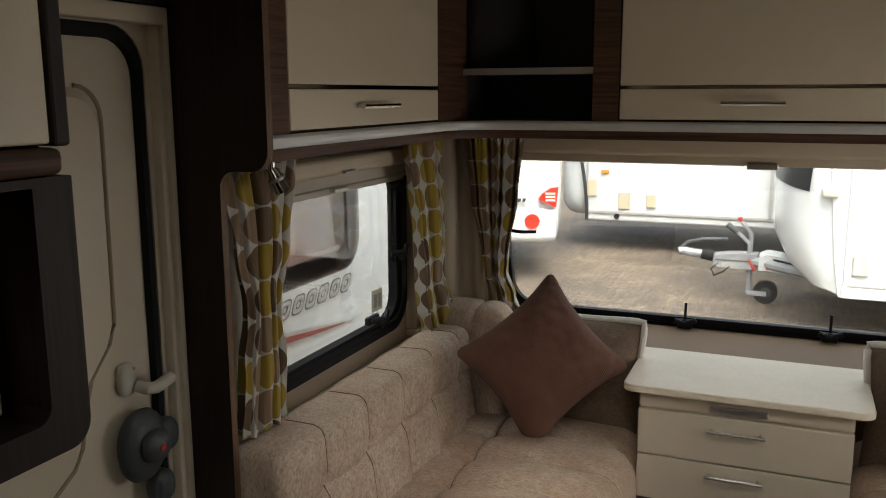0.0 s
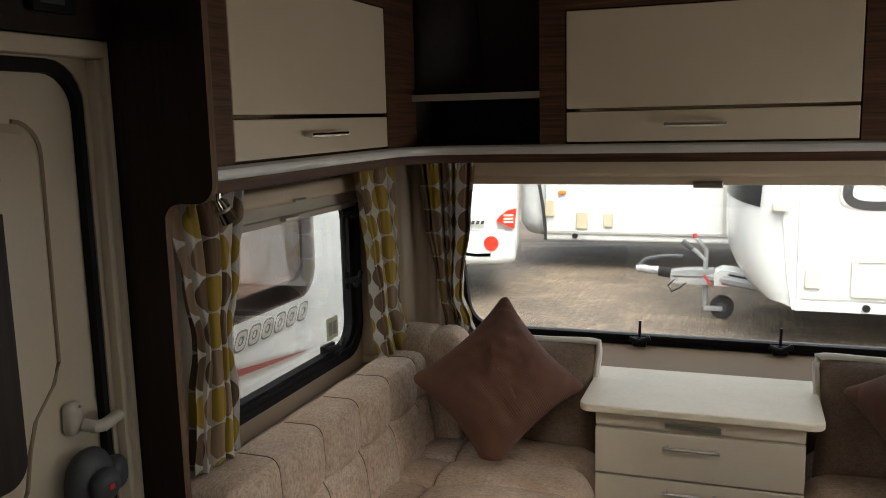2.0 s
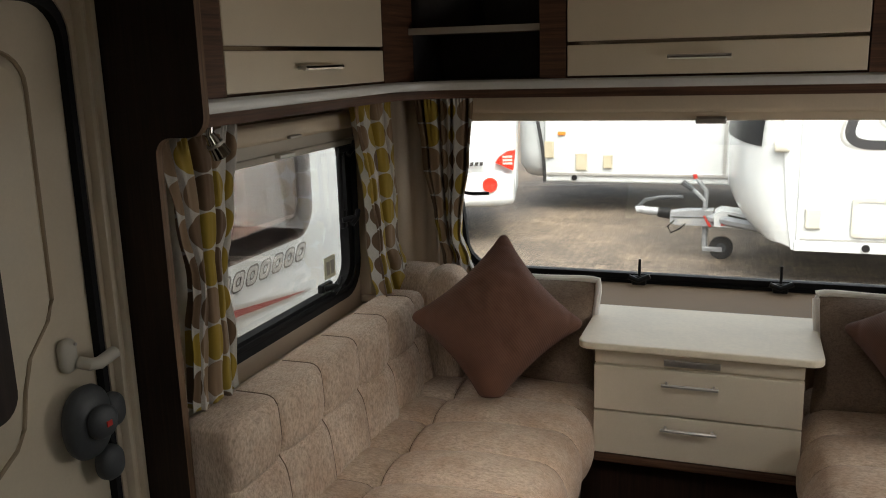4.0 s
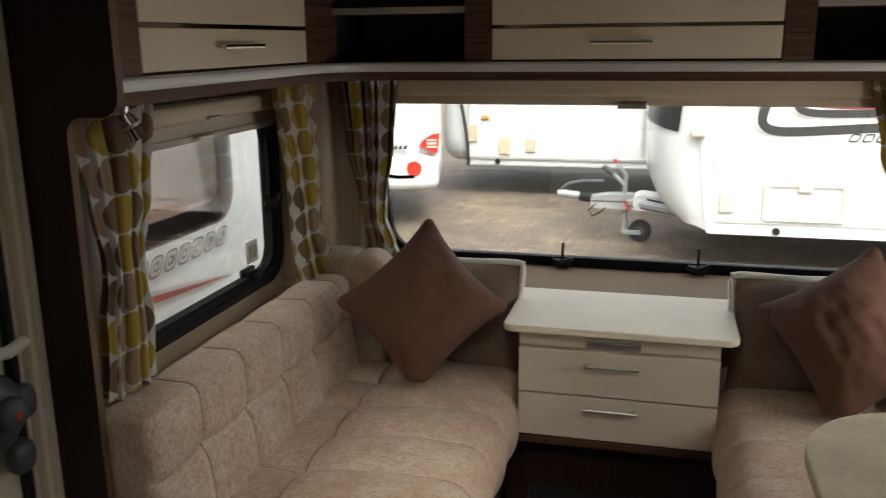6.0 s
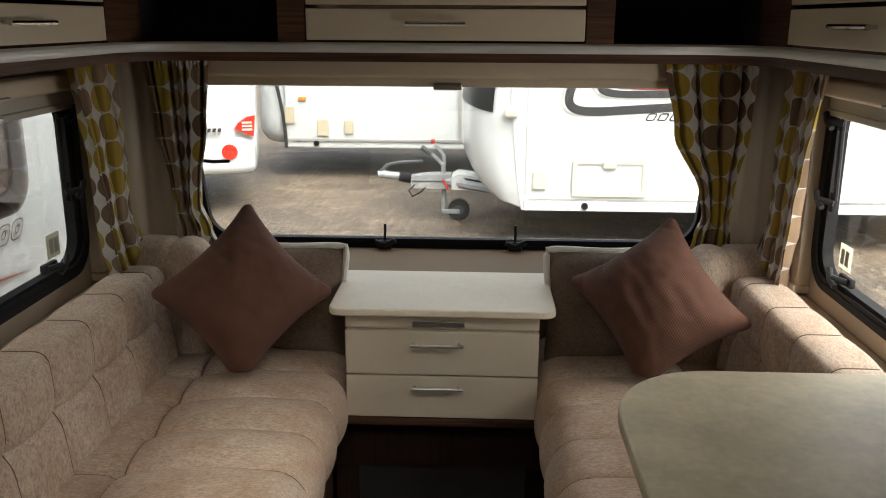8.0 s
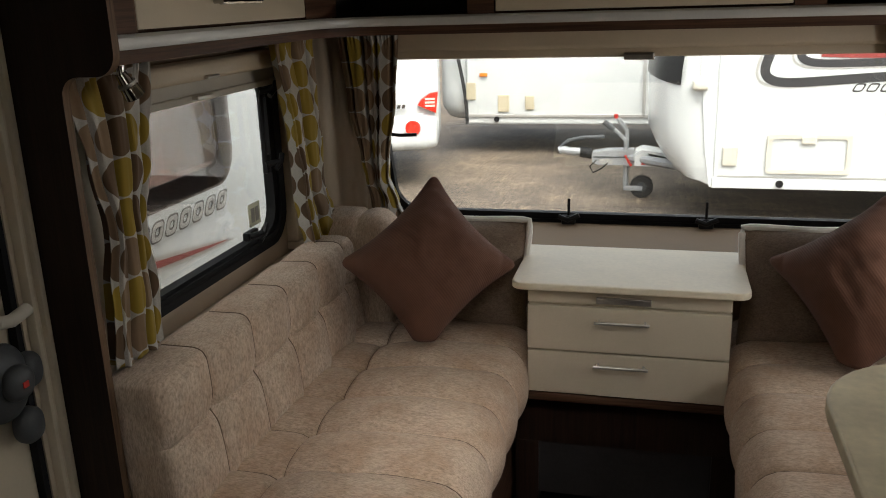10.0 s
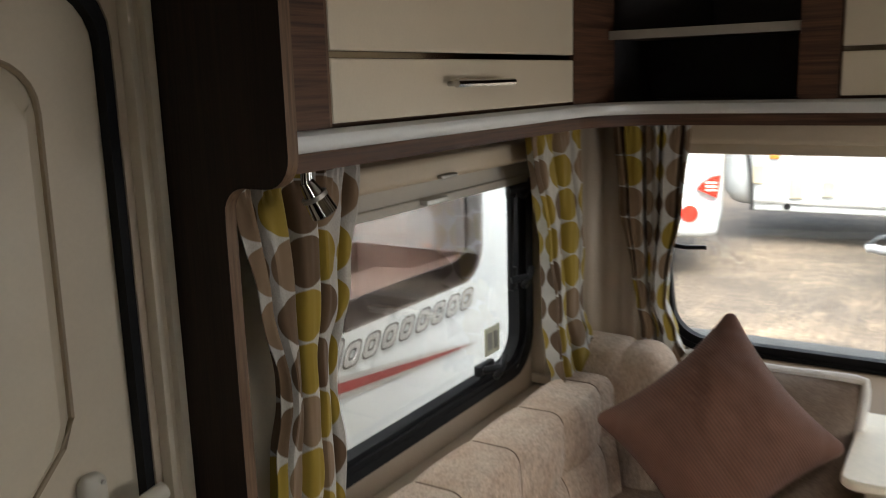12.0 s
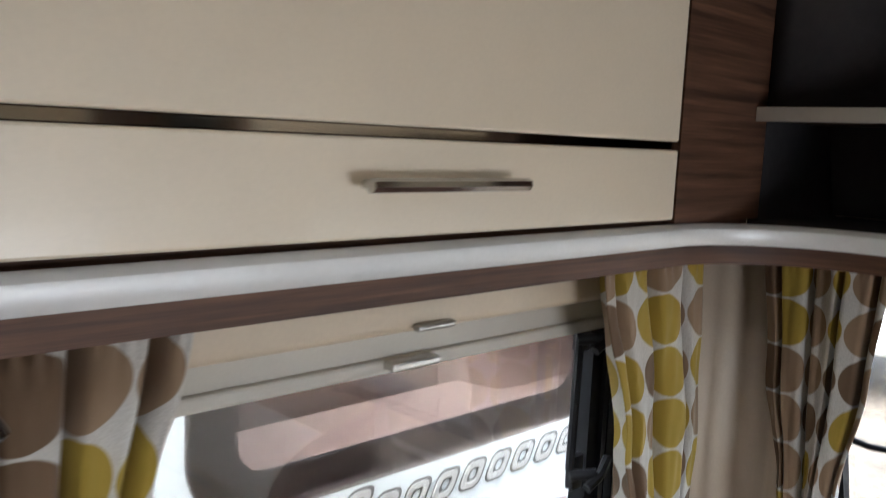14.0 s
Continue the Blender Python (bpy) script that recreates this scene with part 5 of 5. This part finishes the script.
# drawbar
HY = 8.48
for dy in (-0.55, 0.55):
    part("drawbar_beam", tube([(-0.22, HY + dy * 0.08, -0.02), (0.7, HY + dy, -0.08)], 0.045, segs=8), GALVANISED, rv, "galvanised drawbar beam", True)
cov = part("drawbar_cover", plate([(-0.16, -0.085), (0.34, -0.10), (0.34, -0.01), (0.02, 0.05), (-0.10, 0.065), (-0.16, 0.03)], lambda u, v, d: (u, HY + d, v), -0.15, 0.15), VAN_WHITE, rv, "white drawbar cover")
part("slot", plate([(-0.04, 0.035), (0.16, -0.005), (0.16, -0.02), (-0.03, 0.015)], lambda u, v, d: (u, HY + d, v), -0.1535, -0.1505), BLACK_PLASTIC, cov, "dark recess")
part("warning_label", plate([(-0.10, -0.072), (0.10, -0.080), (0.12, -0.045), (-0.08, -0.036)], lambda u, v, d: (u, HY + d, v), -0.1535, -0.1505), RED_PLASTIC, cov, "red warning label")
part("label_bar", plate([(-0.07, -0.062), (0.07, -0.068), (0.08, -0.056), (-0.06, -0.050)], lambda u, v, d: (u, HY + d, v), -0.1565, -0.154), BLACK_PLASTIC, cov)
cp = part("coupling", plate([(-0.56, -0.075), (-0.50, -0.095), (-0.17, -0.095), (-0.17, 0.05), (-0.42, 0.045), (-0.56, 0.02)], lambda u, v, d: (u, HY + d, v), -0.085, 0.085), GALVANISED, rv, "grey steel coupling")
part("ridge", box((-0.55, HY - 0.092, -0.022), (-0.175, HY - 0.0855, -0.012), 0.002), GREY_PLASTIC, cp)
part("sticker", box((-0.49, HY - 0.089, -0.085), (-0.37, HY - 0.0855, -0.035), 0.001), VAN_SILVER, cp, "pale round-edged sticker")
part("rubber_boot", rod((-0.68, HY, 0.012), (-0.57, HY, 0.0), 0.05, 0.055, 12), BLACK, cp, smooth=True)
part("hitch_head", tube([(-0.66, HY, 0.015), (-0.78, HY, 0.02), (-0.85, HY, 0.035), (-0.885, HY, 0.025)], 0.04, segs=10), GALVANISED, cp, smooth=True)
part("hitch_handle", tube([(-0.87, HY, 0.06), (-0.80, HY, 0.125), (-0.66, HY, 0.155), (-0.45, HY, 0.165)], 0.018), GREY_PLASTIC, cp, "dark grey hitch handle", True)
part("handbrake", tube([(-0.25, HY - 0.05, 0.03), (-0.25, HY - 0.05, 0.14), (-0.33, HY - 0.05, 0.22), (-0.46, HY - 0.05, 0.31)], 0.02), GALVANISED, rv, "steel handbrake lever", True)
part("brake_grip", tube([(-0.36, HY - 0.05, 0.245), (-0.46, HY - 0.05, 0.315)], 0.027), GREY_PLASTIC, rv, smooth=True)
part("jockey_clamp", tube([(-0.245, HY + 0.05, -0.04), (-0.245, HY + 0.05, 0.22), (-0.33, HY + 0.05, 0.33)], 0.022), GALVANISED, rv, smooth=True)
part("jockey_cap", rod((-0.345, HY + 0.05, 0.335), (-0.355, HY + 0.05, 0.375), 0.020, segs=10), RED_PLASTIC, rv, "red plastic cap", True)
part("jockey_stem", rod((-0.245, HY, -0.06), (-0.24, HY, -0.33), 0.026, segs=10), GALVANISED, rv, smooth=True)
part("jockey_fork", box((-0.26, HY - 0.05, -0.345), (-0.08, HY - 0.042, -0.30), 0.01), GALVANISED, rv)
jw = part("jockey_wheel", rod((-0.09, HY - 0.035, -0.312), (-0.09, HY + 0.035, -0.312), 0.108, segs=24), TYRE, rv, "black jockey wheel", True)
part("rim", rod((-0.09, HY - 0.038, -0.312), (-0.09, HY - 0.034, -0.312), 0.05, segs=16), GREY_PLASTIC, jw)
part("breakaway_cable", tube([(-0.40, HY - 0.08, -0.06), (-0.47, HY - 0.09, -0.13), (-0.55, HY - 0.09, -0.17), (-0.58, HY - 0.09, -0.11), (-0.52, HY - 0.08, -0.05)], 0.008), BLACK, rv, smooth=True)
part("red_cable", tube([(-0.25, HY - 0.08, 0.0), (-0.21, HY - 0.09, -0.07), (-0.19, HY - 0.09, -0.10)], 0.012), RED_PLASTIC, rv, smooth=True)
for x in (4.2,):
    wh = part("wheel", rod((x, SY + 0.02, -0.12), (x, SY + 0.22, -0.12), 0.30, segs=28), TYRE, rv, smooth=True)
    part("rim", rod((x, SY + 0.012, -0.12), (x, SY + 0.02, -0.12), 0.18, segs=20), VAN_SILVER, wh)

rv.location.z += 0.02

# far caravan, side on
FY = 10.7
fv = thing("caravan", (0.5, 11.8, -0.42), "white touring caravan side-on behind the others", "caravan")
part("body", box((-2.30, FY, -0.08), (3.5, FY + 2.2, 2.2), 0.02), VAN_WHITE, fv, "white caravan body")
part("end_moulding", cushion((-2.70, FY + 0.06, -0.06), (-2.28, FY + 2.1, 2.15), (0.3, 0.3, 0.2), (10, 12, 12)), VAN_WHITE, fv, smooth=True)
fto = lambda u, v, d: (u, FY + d, v)
part("trim", strip_along([(-2.30 - 0.14 * (1 - math.cos(1.5 * k / 12)), -0.08 + 0.95 * k / 12) for k in range(13)], 0.022, bmesh.new(), lambda u, v: fto(u, v, -0.004)), VAN_GREY, fv, "grey corner trim")
part("side_rail", box((-2.28, FY - 0.02, 0.005), (3.5, FY - 0.001, 0.045), 0.006), VAN_SILVER, fv, "silver side rail")
for x0, x1, z0, z1 in ((-2.30, -2.18, 0.22, 0.435), (-1.905, -1.76, 0.07, 0.285), (-1.565, -1.45, 0.10, 0.27)):
    part("vent_cover", box((x0, FY - 0.03, z0), (x1, FY - 0.001, z1), 0.012), VAN_CREAM, fv, "cream vent cover")
part("marker_lamp", box((-2.13, FY - 0.03, 0.505), (-2.03, FY - 0.001, 0.55), 0.008), LENS_ORANGE, fv, "orange marker lamp")
part("outlet", rod((-1.92, FY - 0.03, -0.02), (-1.92, FY - 0.001, -0.02), 0.035, segs=12), BLACK_PLASTIC, fv)
part("awning_rail", box((-0.16, FY - 0.02, 0.03), (-0.12, FY - 0.001, 2.0)), VAN_SILVER, fv)
part("wheel", rod((1.9, FY + 0.02, -0.12), (1.9, FY + 0.22, -0.12), 0.30, segs=20), TYRE, fv, smooth=True)

fv.location.z += 0.055

# rear corner of another caravan
BY = 8.75
bv_ = thing("caravan", (-2.12, 8.75, -0.42), "rear corner of a white caravan with red tail lamps", "caravan")
part("body", cushion((-7.0, BY, -0.07), (-2.12, BY + 2.1, 2.2), (0.12, 0.18, 0.12), (12, 12, 12)), VAN_WHITE, bv_, smooth=True)
part("bumper", cushion((-4.0, BY - 0.05, -0.09), (-2.16, BY + 0.5, 0.30), (0.10, 0.12, 0.10), (12, 10, 10)), VAN_WHITE, bv_, smooth=True)
tl_ = part("tail_lamp", plate([(-2.375, 0.385), (-2.19, 0.30), (-2.165, 0.515), (-2.25, 0.50), (-2.34, 0.44)], lambda u, v, d: (u, BY + d, v), -0.05, 0.03), LENS_RED, bv_, "red tail lamp cluster")
for k in range(3):
    part("lamp_bar", box((-2.30, BY - 0.056, 0.365 + 0.035 * k), (-2.20, BY - 0.0505, 0.385 + 0.035 * k)), VAN_PLASTIC, tl_)
part("fog_lamp", rod((-2.434, BY - 0.065, 0.157), (-2.434, BY - 0.02, 0.157), 0.078, segs=24), LENS_RED, bv_, "round red fog lamp", True)
for k in range(5):
    part("letter_mark", plate([(-2.74 + 0.05 * k, 0.36), (-2.71 + 0.05 * k, 0.36), (-2.70 + 0.05 * k, 0.395), (-2.73 + 0.05 * k, 0.395)], lambda u, v, d: (u, BY + d, v), -0.06, -0.02), VAN_GREY, bv_)
bv_.rotation_euler = (0, 0, radians(20))
bv_.location.z += 0.08
